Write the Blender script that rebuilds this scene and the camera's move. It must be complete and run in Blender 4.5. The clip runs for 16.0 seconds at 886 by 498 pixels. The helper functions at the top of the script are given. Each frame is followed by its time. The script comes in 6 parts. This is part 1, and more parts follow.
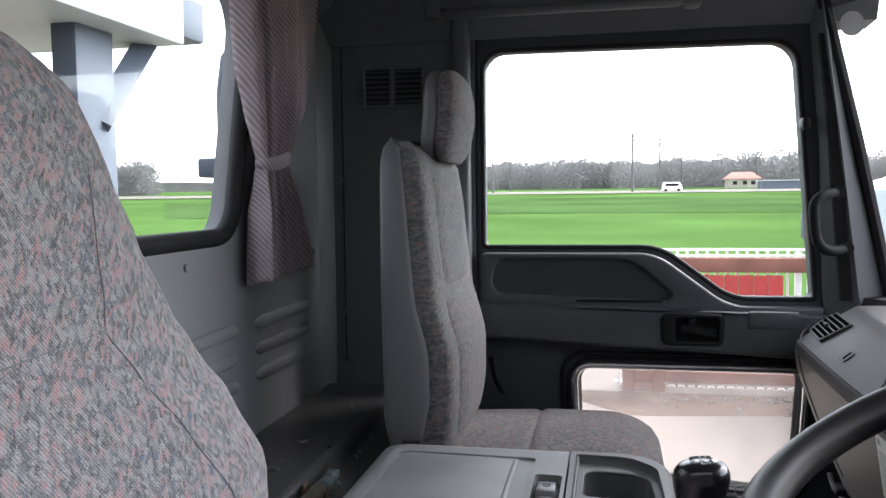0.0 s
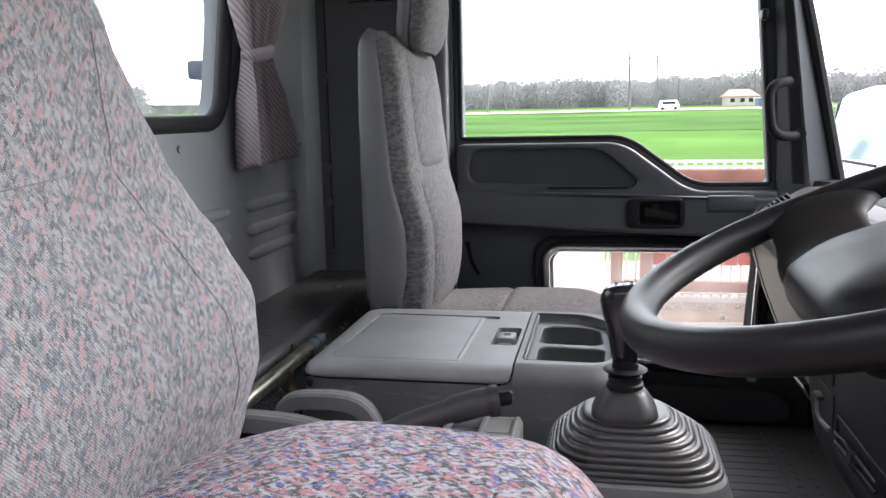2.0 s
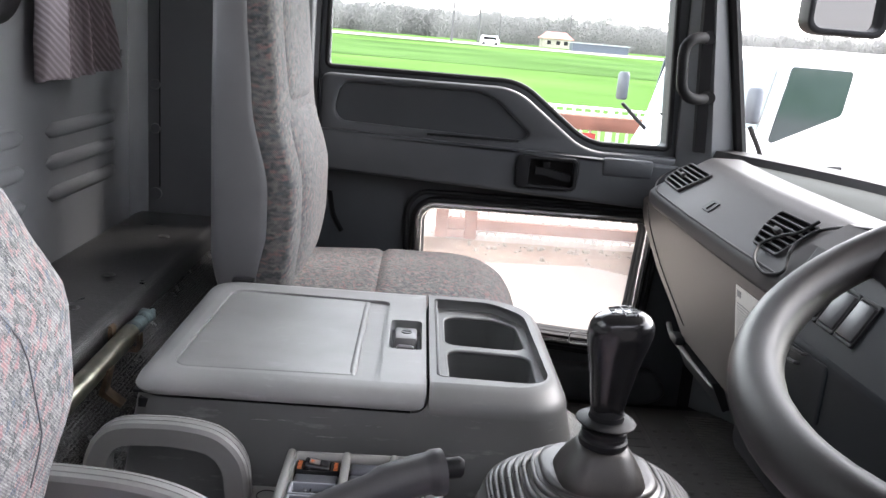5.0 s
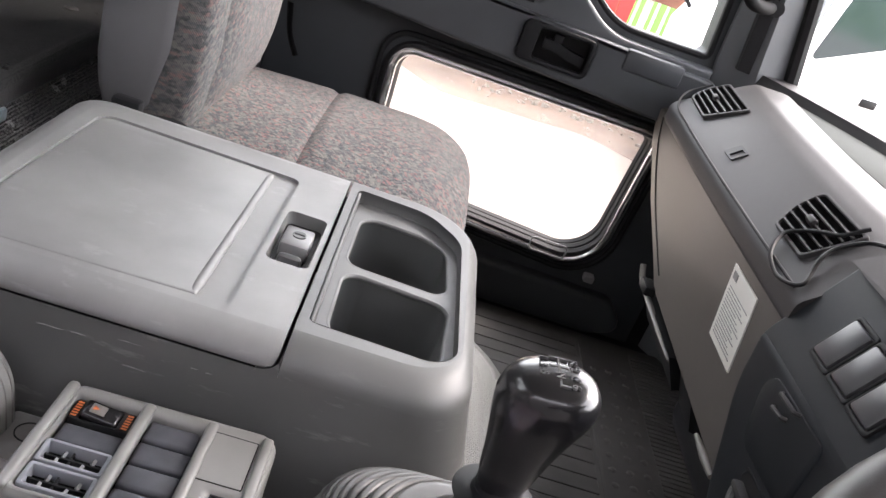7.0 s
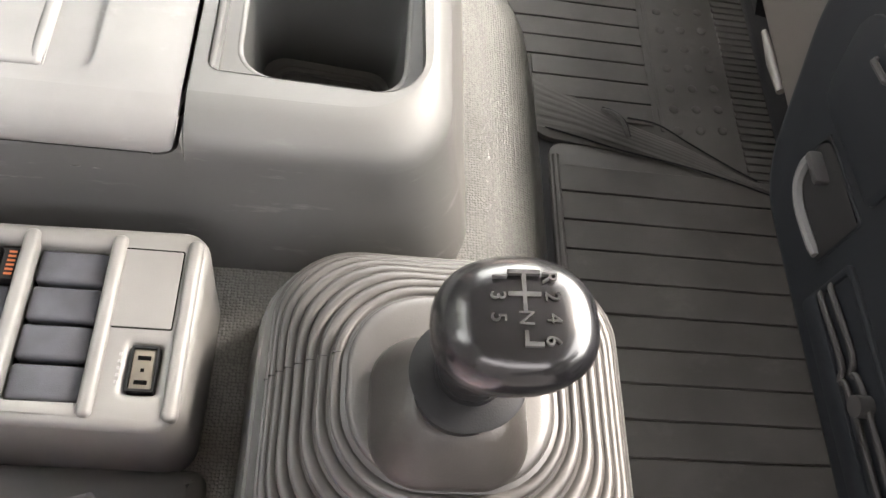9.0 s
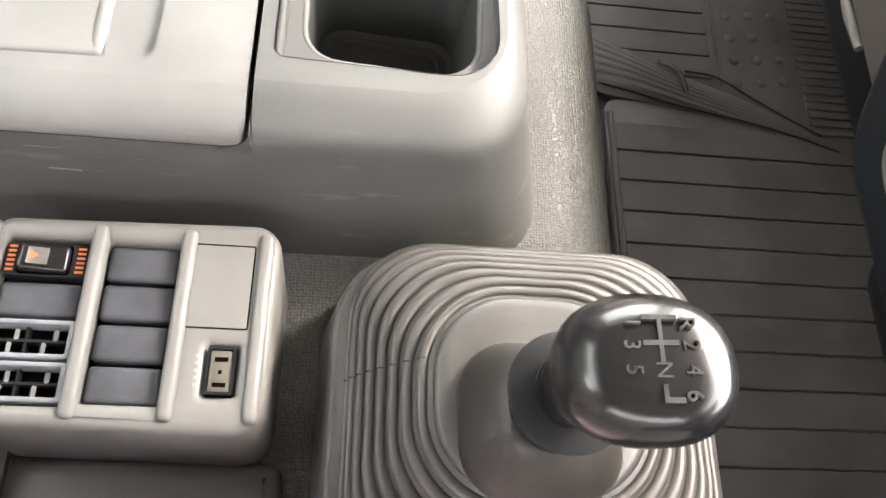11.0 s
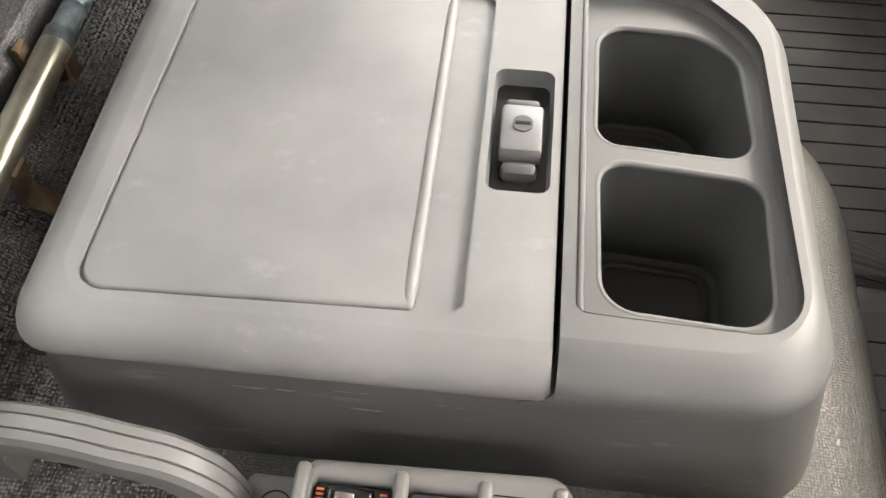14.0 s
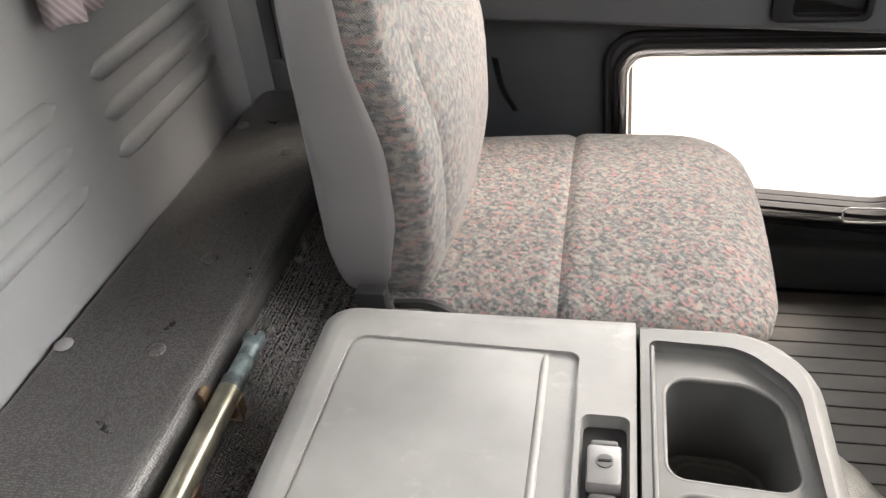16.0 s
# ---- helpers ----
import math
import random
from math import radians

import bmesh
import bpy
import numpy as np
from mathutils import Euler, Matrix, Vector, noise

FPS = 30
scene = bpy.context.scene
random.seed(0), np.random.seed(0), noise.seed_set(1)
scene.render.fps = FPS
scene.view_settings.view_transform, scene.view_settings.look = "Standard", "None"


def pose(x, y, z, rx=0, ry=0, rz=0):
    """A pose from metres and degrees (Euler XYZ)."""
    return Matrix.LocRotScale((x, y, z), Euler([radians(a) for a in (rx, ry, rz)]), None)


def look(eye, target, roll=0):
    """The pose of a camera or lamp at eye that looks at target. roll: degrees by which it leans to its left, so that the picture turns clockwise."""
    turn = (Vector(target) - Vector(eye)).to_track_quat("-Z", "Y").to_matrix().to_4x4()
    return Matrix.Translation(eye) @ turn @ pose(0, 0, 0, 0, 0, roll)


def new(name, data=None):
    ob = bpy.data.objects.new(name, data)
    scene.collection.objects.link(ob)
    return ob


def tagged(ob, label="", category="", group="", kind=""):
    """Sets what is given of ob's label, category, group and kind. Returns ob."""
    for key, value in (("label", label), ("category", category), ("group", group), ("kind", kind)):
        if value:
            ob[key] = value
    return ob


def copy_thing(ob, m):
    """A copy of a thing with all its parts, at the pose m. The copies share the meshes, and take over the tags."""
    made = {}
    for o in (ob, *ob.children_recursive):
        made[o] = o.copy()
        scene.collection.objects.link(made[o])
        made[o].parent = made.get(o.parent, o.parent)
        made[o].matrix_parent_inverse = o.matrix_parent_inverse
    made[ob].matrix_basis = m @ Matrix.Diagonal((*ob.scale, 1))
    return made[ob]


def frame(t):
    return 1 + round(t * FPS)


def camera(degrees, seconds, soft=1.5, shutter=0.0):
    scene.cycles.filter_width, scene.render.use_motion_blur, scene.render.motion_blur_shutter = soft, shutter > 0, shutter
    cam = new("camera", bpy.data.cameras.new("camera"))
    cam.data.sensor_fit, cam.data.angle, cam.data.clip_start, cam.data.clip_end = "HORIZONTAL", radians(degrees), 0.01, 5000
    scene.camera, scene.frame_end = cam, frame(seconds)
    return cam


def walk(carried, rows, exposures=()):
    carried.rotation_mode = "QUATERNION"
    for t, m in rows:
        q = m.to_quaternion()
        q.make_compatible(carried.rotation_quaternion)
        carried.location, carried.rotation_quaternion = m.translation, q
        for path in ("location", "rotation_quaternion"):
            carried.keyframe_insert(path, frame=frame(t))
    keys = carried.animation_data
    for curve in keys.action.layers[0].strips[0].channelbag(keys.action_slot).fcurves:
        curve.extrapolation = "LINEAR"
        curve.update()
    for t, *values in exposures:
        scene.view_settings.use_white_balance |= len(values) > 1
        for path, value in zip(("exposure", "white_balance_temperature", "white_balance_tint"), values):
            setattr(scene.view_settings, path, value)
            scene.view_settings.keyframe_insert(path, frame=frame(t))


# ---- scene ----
cam = camera(56.8, 16.0)
PATH = [
    (0, (0.022, 0.006, 0.979), (-0.370, 1.962, 0.847), -0.7),
    (0.5, (0.055, -0.055, 0.939), (-0.318, 1.903, 0.777), -1.8),
    (1, (0.082, -0.087, 0.925), (-0.309, 1.863, 0.721), -2.0),
    (1.5, (0.097, -0.109, 0.916), (-0.290, 1.836, 0.658), -1.8),
    (2, (0.087, -0.118, 0.912), (-0.294, 1.819, 0.590), -1.2),
    (2.5, (0.077, -0.141, 0.903), (-0.357, 1.778, 0.542), -0.8),
    (3, (0.040, -0.100, 0.904), (-0.395, 1.812, 0.512), 0.1),
    (3.5, (-0.023, -0.005, 0.919), (-0.330, 1.931, 0.519), 1.0),
    (4, (-0.057, 0.065, 0.918), (-0.239, 2.014, 0.506), 2.0),
    (4.5, (-0.068, 0.126, 0.919), (-0.107, 2.076, 0.476), 3.0),
    (4.7, (-0.071, 0.150, 0.918), (-0.033, 2.096, 0.456), 3.4),
    (6.8, (-0.005, 0.425, 0.953), (0.124, 2.253, 0.153), 17.1),
    (7, (-0.004, 0.472, 0.934), (0.187, 2.262, 0.063), 20.8),
    (7.2, (0.009, 0.530, 0.937), (0.237, 2.268, -0.025), 22.9),
    (7.5, (0.019, 0.573, 0.972), (0.245, 2.232, -0.122), 20.0),
    (7.8, (0.034, 0.620, 0.965), (0.250, 2.135, -0.324), 17.0),
    (8, (0.037, 0.649, 0.952), (0.253, 2.044, -0.465), 15.9),
    (8.2, (0.039, 0.674, 0.951), (0.263, 1.971, -0.555), 15.5),
    (8.3, (0.039, 0.684, 0.952), (0.280, 1.926, -0.597), 15.8),
    (8.5, (0.050, 0.695, 0.943), (0.318, 1.834, -0.679), 16.8),
    (10.8, (0.035, 0.751, 0.931), (0.298, 1.593, -0.863), 18.7),
    (11, (0.022, 0.751, 0.931), (0.250, 1.602, -0.864), 16.9),
    (11.5, (-0.004, 0.758, 0.935), (0.130, 1.613, -0.868), 13.0),
    (12, (-0.031, 0.772, 0.950), (0.011, 1.644, -0.849), 8.4),
    (12.5, (-0.049, 0.783, 0.951), (-0.085, 1.692, -0.830), 4.7),
    (13, (-0.066, 0.790, 0.956), (-0.163, 1.734, -0.805), 2.2),
    (13.5, (-0.072, 0.799, 0.957), (-0.201, 1.790, -0.776), 0.1),
    (14, (-0.074, 0.813, 0.963), (-0.202, 1.894, -0.715), -0.6),
    (14.5, (-0.080, 0.824, 0.980), (-0.231, 1.977, -0.647), -1.6),
    (15, (-0.094, 0.798, 1.022), (-0.378, 2.046, -0.515), -5.0),
    (15.5, (-0.092, 0.764, 1.056), (-0.458, 2.162, -0.326), -5.8),
    (16, (-0.069, 0.734, 1.091), (-0.460, 2.311, -0.076), -5.9),
]
EXPOSURES = [(0, 2.80, 6350, 18), (1.5, 3.06, 6350, 18), (2.5, 3.48, 6550, 18), (4.5, 3.68, 6550, 17), (7.0, 3.93, 6900, 20), (7.5, 4.03, 7000, 20), (7.8, 4.30, 7200, 20), (8.0, 4.74, 7300, 19), (8.5, 4.83, 7500, 17), (11, 4.88, 7500, 16), (11.5, 4.62, 7550, 16), (12.5, 4.36, 7600, 15), (14.0, 4.30, 7600, 16), (14.5, 4.35, 7550, 16), (16, 4.38, 7500, 17)]
walk(cam, [(t, look(eye, target, roll)) for t, eye, target, roll in PATH], EXPOSURES)

# ---- light ----
world = bpy.data.worlds.new("overcast_sky")
scene.world = world
world.use_nodes = True
wn = world.node_tree.nodes
wl = world.node_tree.links
sky = wn.new("ShaderNodeTexSky")
sky.sky_type = 'NISHITA'
sky.sun_disc = False
sky.sun_elevation = radians(48)
sky.sun_rotation = radians(54)
sky.air_density, sky.dust_density = 1.0, 1.0
pale = wn.new("ShaderNodeHueSaturation")
pale.inputs["Saturation"].default_value = 0.22
wl.new(sky.outputs[0], pale.inputs["Color"])
wl.new(pale.outputs[0], wn["Background"].inputs["Color"])
wn["Background"].inputs["Strength"].default_value = 0.15
sun = new("sun", bpy.data.lights.new("sun", 'SUN'))
sun.data.energy, sun.data.angle, sun.data.color = 0.8, radians(25), (1.0, 0.97, 0.93)
sun.matrix_world = look((0, 0, 0), (-0.75, -0.55, -1.0))

# ---- materials ----


def mat(name, base=(0.2, 0.2, 0.2), rough=0.5, metal=0.0, vary=0.15, scale=6.0, grain=900.0, bump=0.15, depth=0.0006, spec=0.5, coat=0.0, scuff=0.0, worn=(0.45, 0.45, 0.45), rib=0.0):
    """A plain material with blotches at one scale, a grained relief at another, and optional scuffs and ribbing."""
    m = bpy.data.materials.new(name)
    m.use_nodes = True
    n, l = m.node_tree.nodes, m.node_tree.links
    b = n["Principled BSDF"]
    co = n.new("ShaderNodeTexCoord")
    big = n.new("ShaderNodeTexNoise")
    big.inputs["Scale"].default_value, big.inputs["Detail"].default_value = scale, 6
    l.new(co.outputs["Object"], big.inputs["Vector"])
    ramp = n.new("ShaderNodeMapRange")
    ramp.inputs["To Min"].default_value, ramp.inputs["To Max"].default_value = 1 - vary, 1 + vary
    ramp.inputs["From Min"].default_value, ramp.inputs["From Max"].default_value = 0.3, 0.7
    l.new(big.outputs["Fac"], ramp.inputs["Value"])
    tint = n.new("ShaderNodeVectorMath")
    tint.operation = 'SCALE'
    tint.inputs[0].default_value = base
    l.new(ramp.outputs[0], tint.inputs["Scale"])
    if scuff:
        stretch = n.new("ShaderNodeMapping")
        stretch.inputs["Scale"].default_value = (16, 22, 75)
        l.new(co.outputs["Object"], stretch.inputs["Vector"])
        rubbed = n.new("ShaderNodeTexNoise")
        rubbed.inputs["Scale"].default_value, rubbed.inputs["Detail"].default_value, rubbed.inputs["Roughness"].default_value = 1.0, 7, 0.68
        l.new(stretch.outputs[0], rubbed.inputs["Vector"])
        cut = n.new("ShaderNodeMapRange")
        cut.inputs["From Min"].default_value, cut.inputs["From Max"].default_value = 0.59, 0.74
        cut.inputs["To Max"].default_value = scuff
        l.new(rubbed.outputs["Fac"], cut.inputs["Value"])
        mix = n.new("ShaderNodeMix")
        mix.data_type = 'RGBA'
        l.new(cut.outputs[0], mix.inputs["Factor"])
        l.new(tint.outputs[0], mix.inputs["A"])
        mix.inputs["B"].default_value = (*worn, 1)
        l.new(mix.outputs["Result"], b.inputs["Base Color"])
    else:
        l.new(tint.outputs[0], b.inputs["Base Color"])
    r2 = n.new("ShaderNodeMapRange")
    r2.inputs["To Min"].default_value, r2.inputs["To Max"].default_value = max(0.02, rough - 0.07), min(1, rough + 0.07)
    l.new(big.outputs["Fac"], r2.inputs["Value"])
    l.new(r2.outputs[0], b.inputs["Roughness"])
    b.inputs["Metallic"].default_value = metal
    b.inputs["Specular IOR Level"].default_value = spec
    b.inputs["Coat Weight"].default_value = coat
    if bump:
        fine = n.new("ShaderNodeTexNoise")
        fine.inputs["Scale"].default_value, fine.inputs["Detail"].default_value = grain, 2
        l.new(co.outputs["Object"], fine.inputs["Vector"])
        bp = n.new("ShaderNodeBump")
        bp.inputs["Strength"].default_value, bp.inputs["Distance"].default_value = bump, depth
        l.new(fine.outputs["Fac"], bp.inputs["Height"])
        l.new(bp.outputs[0], b.inputs["Normal"])
        if rib:
            wv = n.new("ShaderNodeTexWave")
            wv.wave_type, wv.bands_direction = 'BANDS', 'Y'
            wv.inputs["Scale"].default_value, wv.inputs["Distortion"].default_value, wv.inputs["Detail"].default_value, wv.inputs["Detail Scale"].default_value = rib, 5.0, 2.0, 3.0
            l.new(co.outputs["Object"], wv.inputs["Vector"])
            b2 = n.new("ShaderNodeBump")
            b2.inputs["Strength"].default_value, b2.inputs["Distance"].default_value = 0.5, 0.0014
            l.new(wv.outputs["Fac"], b2.inputs["Height"])
            l.new(bp.outputs[0], b2.inputs["Normal"])
            l.new(b2.outputs[0], b.inputs["Normal"])
    return m


def cloth(name, greys, inks, size, axis, share=0.42, hatch=0.7, weave=1100.0, rough=0.9):
    """Moquette: slanting ragged strokes of several greys, brighter inks slanting the other way, over fine threads."""
    m = bpy.data.materials.new(name)
    m.use_nodes = True
    n, l = m.node_tree.nodes, m.node_tree.links
    b = n["Principled BSDF"]
    co = n.new("ShaderNodeTexCoord")
    # ragged edges: the strokes are pulled apart thread by thread
    rag = n.new("ShaderNodeTexNoise")
    rag.inputs["Scale"].default_value, rag.inputs["Detail"].default_value = 650.0, 2
    l.new(co.outputs["Object"], rag.inputs["Vector"])
    sub = n.new("ShaderNodeVectorMath")
    sub.operation = 'MULTIPLY_ADD'
    sub.inputs[1].default_value = (0.008, 0.008, 0.008)
    l.new(rag.outputs["Color"], sub.inputs[0])
    l.new(co.outputs["Object"], sub.inputs[2])
    last = None
    for layer, slant in enumerate((28, -34)):
        mp = n.new("ShaderNodeMapping")
        mp.vector_type = 'TEXTURE'
        mp.inputs["Location"].default_value = (0.31 * layer, 0.17 * layer, 0.09 * layer)
        mp.inputs["Rotation"].default_value = [radians(slant) * (k == axis) for k in range(3)]
        mp.inputs["Scale"].default_value = [q * (1 + 0.25 * layer) for q in size]
        l.new(sub.outputs[0], mp.inputs["Vector"])
        vo = n.new("ShaderNodeTexVoronoi")
        vo.inputs["Scale"].default_value = 1.0
        l.new(mp.outputs[0], vo.inputs["Vector"])
        sep = n.new("ShaderNodeSeparateColor")
        l.new(vo.outputs["Color"], sep.inputs[0])
        rp = n.new("ShaderNodeValToRGB")
        rp.color_ramp.interpolation = 'CONSTANT'
        cols = inks if layer else greys
        while len(rp.color_ramp.elements) < len(cols):
            rp.color_ramp.elements.new(0.5)
        for k, c in enumerate(cols):
            rp.color_ramp.elements[k].position = k / len(cols)
            rp.color_ramp.elements[k].color = (*c, 1)
        l.new(sep.outputs[0], rp.inputs[0])
        if layer == 0:
            last = rp.outputs[0]
        else:
            pick = n.new("ShaderNodeMath")
            pick.operation, pick.inputs[1].default_value = 'LESS_THAN', share
            l.new(sep.outputs[1], pick.inputs[0])
            mx = n.new("ShaderNodeMix")
            mx.data_type = 'RGBA'
            l.new(pick.outputs[0], mx.inputs["Factor"])
            l.new(last, mx.inputs["A"])
            l.new(rp.outputs[0], mx.inputs["B"])
            last = mx.outputs["Result"]
    # the ground shows through the strokes in a ragged hatch
    hm = n.new("ShaderNodeMapping")
    hm.inputs["Rotation"].default_value = [radians(40) * (k == axis) for k in range(3)]
    hm.inputs["Scale"].default_value = (260, 1100, 260) if axis == 0 else (260, 1100, 260)
    l.new(co.outputs["Object"], hm.inputs["Vector"])
    hn = n.new("ShaderNodeTexNoise")
    hn.inputs["Scale"].default_value, hn.inputs["Detail"].default_value = 1.0, 2
    l.new(hm.outputs[0], hn.inputs["Vector"])
    hc = n.new("ShaderNodeMapRange")
    hc.inputs["From Min"].default_value, hc.inputs["From Max"].default_value, hc.inputs["To Max"].default_value = 0.45, 0.58, hatch
    l.new(hn.outputs["Fac"], hc.inputs["Value"])
    hx = n.new("ShaderNodeMix")
    hx.data_type = 'RGBA'
    l.new(hc.outputs[0], hx.inputs["Factor"])
    l.new(last, hx.inputs["A"])
    hx.inputs["B"].default_value = (*greys[0], 1)
    last = hx.outputs["Result"]
    # threads
    th = n.new("ShaderNodeTexWave")
    th.wave_type, th.bands_direction = 'BANDS', 'DIAGONAL'
    th.inputs["Scale"].default_value, th.inputs["Distortion"].default_value, th.inputs["Detail"].default_value = weave / 6, 2.0, 1.0
    l.new(co.outputs["Object"], th.inputs["Vector"])
    spk = n.new("ShaderNodeTexNoise")
    spk.inputs["Scale"].default_value, spk.inputs["Detail"].default_value = weave * 0.7, 1
    l.new(co.outputs["Object"], spk.inputs["Vector"])
    mul = n.new("ShaderNodeMath")
    mul.operation = 'MULTIPLY'
    l.new(th.outputs["Fac"], mul.inputs[0])
    l.new(spk.outputs["Fac"], mul.inputs[1])
    rg = n.new("ShaderNodeMapRange")
    rg.inputs["From Max"].default_value = 0.6
    rg.inputs["To Min"].default_value, rg.inputs["To Max"].default_value = 0.78, 1.22
    l.new(mul.outputs[0], rg.inputs["Value"])
    sc = n.new("ShaderNodeVectorMath")
    sc.operation = 'SCALE'
    l.new(last, sc.inputs[0])
    l.new(rg.outputs[0], sc.inputs["Scale"])
    l.new(sc.outputs[0], b.inputs["Base Color"])
    b.inputs["Roughness"].default_value = rough
    b.inputs["Specular IOR Level"].default_value = 0.2
    b.inputs["Sheen Weight"].default_value, b.inputs["Sheen Roughness"].default_value = 0.08, 0.5
    bp = n.new("ShaderNodeBump")
    bp.inputs["Strength"].default_value, bp.inputs["Distance"].default_value = 0.5, 0.0008
    l.new(mul.outputs[0], bp.inputs["Height"])
    l.new(bp.outputs[0], b.inputs["Normal"])
    return m


def beaded(name, top, gap, scale, rough=0.36, spec=0.6, relief=0.9):
    """Vinyl embossed with small uneven beads, darker between them."""
    m = mat(name, top, rough, vary=0.2, scale=16, bump=0, spec=spec)
    n, l = m.node_tree.nodes, m.node_tree.links
    b = n["Principled BSDF"]
    base = b.inputs["Base Color"].links[0].from_socket
    co = n.new("ShaderNodeTexCoord")
    vo = n.new("ShaderNodeTexVoronoi")
    vo.inputs["Scale"].default_value, vo.inputs["Randomness"].default_value = scale, 0.45
    l.new(co.outputs["Object"], vo.inputs["Vector"])
    up = n.new("ShaderNodeMapRange")
    up.interpolation_type = 'SMOOTHSTEP'
    up.inputs["From Min"].default_value, up.inputs["From Max"].default_value = 0.72, 0.25
    l.new(vo.outputs["Distance"], up.inputs["Value"])
    mx = n.new("ShaderNodeMix")
    mx.data_type = 'RGBA'
    l.new(up.outputs[0], mx.inputs["Factor"])
    mx.inputs["A"].default_value = (*gap, 1)
    l.new(base, mx.inputs["B"])
    l.new(mx.outputs["Result"], b.inputs["Base Color"])
    bp = n.new("ShaderNodeBump")
    bp.inputs["Strength"].default_value, bp.inputs["Distance"].default_value = relief, 0.5 / scale
    l.new(up.outputs[0], bp.inputs["Height"])
    l.new(bp.outputs[0], b.inputs["Normal"])
    return m


def striped(name, a, c, scale):
    """Thin diagonal stripes woven in two colours, with soft blotches."""
    m = mat(name, a, 0.9, vary=0.2, scale=22, grain=600, bump=0.4)
    n, l = m.node_tree.nodes, m.node_tree.links
    b = n["Principled BSDF"]
    base = b.inputs["Base Color"].links[0].from_socket
    co = n.new("ShaderNodeTexCoord")
    wv = n.new("ShaderNodeTexWave")
    wv.wave_type, wv.bands_direction = 'BANDS', 'DIAGONAL'
    wv.inputs["Scale"].default_value, wv.inputs["Distortion"].default_value, wv.inputs["Detail"].default_value = scale, 1.2, 2
    l.new(co.outputs["Object"], wv.inputs["Vector"])
    cut = n.new("ShaderNodeMapRange")
    cut.inputs["From Min"].default_value, cut.inputs["From Max"].default_value = 0.45, 0.8
    l.new(wv.outputs["Fac"], cut.inputs["Value"])
    mx = n.new("ShaderNodeMix")
    mx.data_type = 'RGBA'
    l.new(cut.outputs[0], mx.inputs["Factor"])
    l.new(base, mx.inputs["A"])
    mx.inputs["B"].default_value = (*c, 1)
    l.new(mx.outputs["Result"], b.inputs["Base Color"])
    return m


def glass(name, tint=(0.93, 0.96, 0.95)):
    m = bpy.data.materials.new(name)
    m.use_nodes = True
    n, l = m.node_tree.nodes, m.node_tree.links
    n.remove(n["Principled BSDF"])
    tr = n.new("ShaderNodeBsdfTransparent")
    tr.inputs["Color"].default_value = (*tint, 1)
    gl = n.new("ShaderNodeBsdfGlossy")
    gl.inputs["Roughness"].default_value = 0.02
    lw = n.new("ShaderNodeLayerWeight")
    lw.inputs["Blend"].default_value = 0.5
    pw = n.new("ShaderNodeMath")
    pw.operation, pw.inputs[1].default_value = 'POWER', 4.0
    l.new(lw.outputs["Facing"], pw.inputs[0])
    fr = n.new("ShaderNodeMath")
    fr.operation, fr.inputs[1].default_value, fr.inputs[2].default_value = 'MULTIPLY_ADD', 0.35, 0.014
    l.new(pw.outputs[0], fr.inputs[0])
    mx = n.new("ShaderNodeMixShader")
    l.new(fr.outputs[0], mx.inputs["Fac"])
    l.new(tr.outputs[0], mx.inputs[1])
    l.new(gl.outputs[0], mx.inputs[2])
    l.new(mx.outputs[0], n["Material Output"].inputs["Surface"])
    return m


GREY = mat("console_plastic", (0.116, 0.118, 0.115), 0.47, vary=0.10, scale=9, grain=1500, bump=0.05, scuff=0.16, spec=0.40, worn=(0.30, 0.30, 0.29))
SWGREY = mat("switch_housing_plastic", (0.168, 0.167, 0.160), 0.42, vary=0.10, scale=14, grain=1500, bump=0.15)
LID = mat("lid_plastic", (0.186, 0.185, 0.182), 0.47, vary=0.16, scale=11, grain=1500, bump=0.06, spec=0.52, scuff=0.22)
DARKPL = mat("door_plastic", (0.054, 0.059, 0.064), 0.42, vary=0.12, scale=7, grain=1300, bump=0.2, spec=0.45)
PANEL = mat("door_card", (0.032, 0.036, 0.040), 0.55, vary=0.15, scale=5, grain=800, bump=0.3, spec=0.35)
STEEL = mat("painted_steel", (0.225, 0.232, 0.240), 0.42, vary=0.08, scale=5, grain=500, bump=0.05)
TRIMGREY = mat("pillar_plastic", (0.108, 0.115, 0.120), 0.48, vary=0.08, scale=6, grain=1200, bump=0.15)
BLACK = mat("black_plastic", (0.011, 0.0115, 0.0125), 0.50, vary=0.15, scale=10, grain=1200, bump=0.15, spec=0.18)
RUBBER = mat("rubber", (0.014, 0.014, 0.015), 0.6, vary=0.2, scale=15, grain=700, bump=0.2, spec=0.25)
BOOT = mat("boot_rubber", (0.054, 0.052, 0.050), 0.40, vary=0.25, scale=24, grain=900, bump=0.15, spec=0.6)
NECK = mat("neck_rubber", (0.024, 0.022, 0.020), 0.45, vary=0.4, scale=40, grain=900, bump=0.2, spec=0.5)
VINYL = beaded("vinyl_floor", (0.098, 0.098, 0.096), (0.034, 0.034, 0.034), 330, 0.30, 1.0, 0.35)
# shelf vinyl again, bead tops paler to carry the glints from above
VINYLF = beaded("shelf_front_glint_vinyl", (0.130, 0.130, 0.127), (0.014, 0.014, 0.014), 330, 0.25, 1.0, 0.55)
HUMPV = beaded("hump_vinyl", (0.092, 0.095, 0.087), (0.052, 0.053, 0.049), 440, 0.38, 0.6, 0.5)
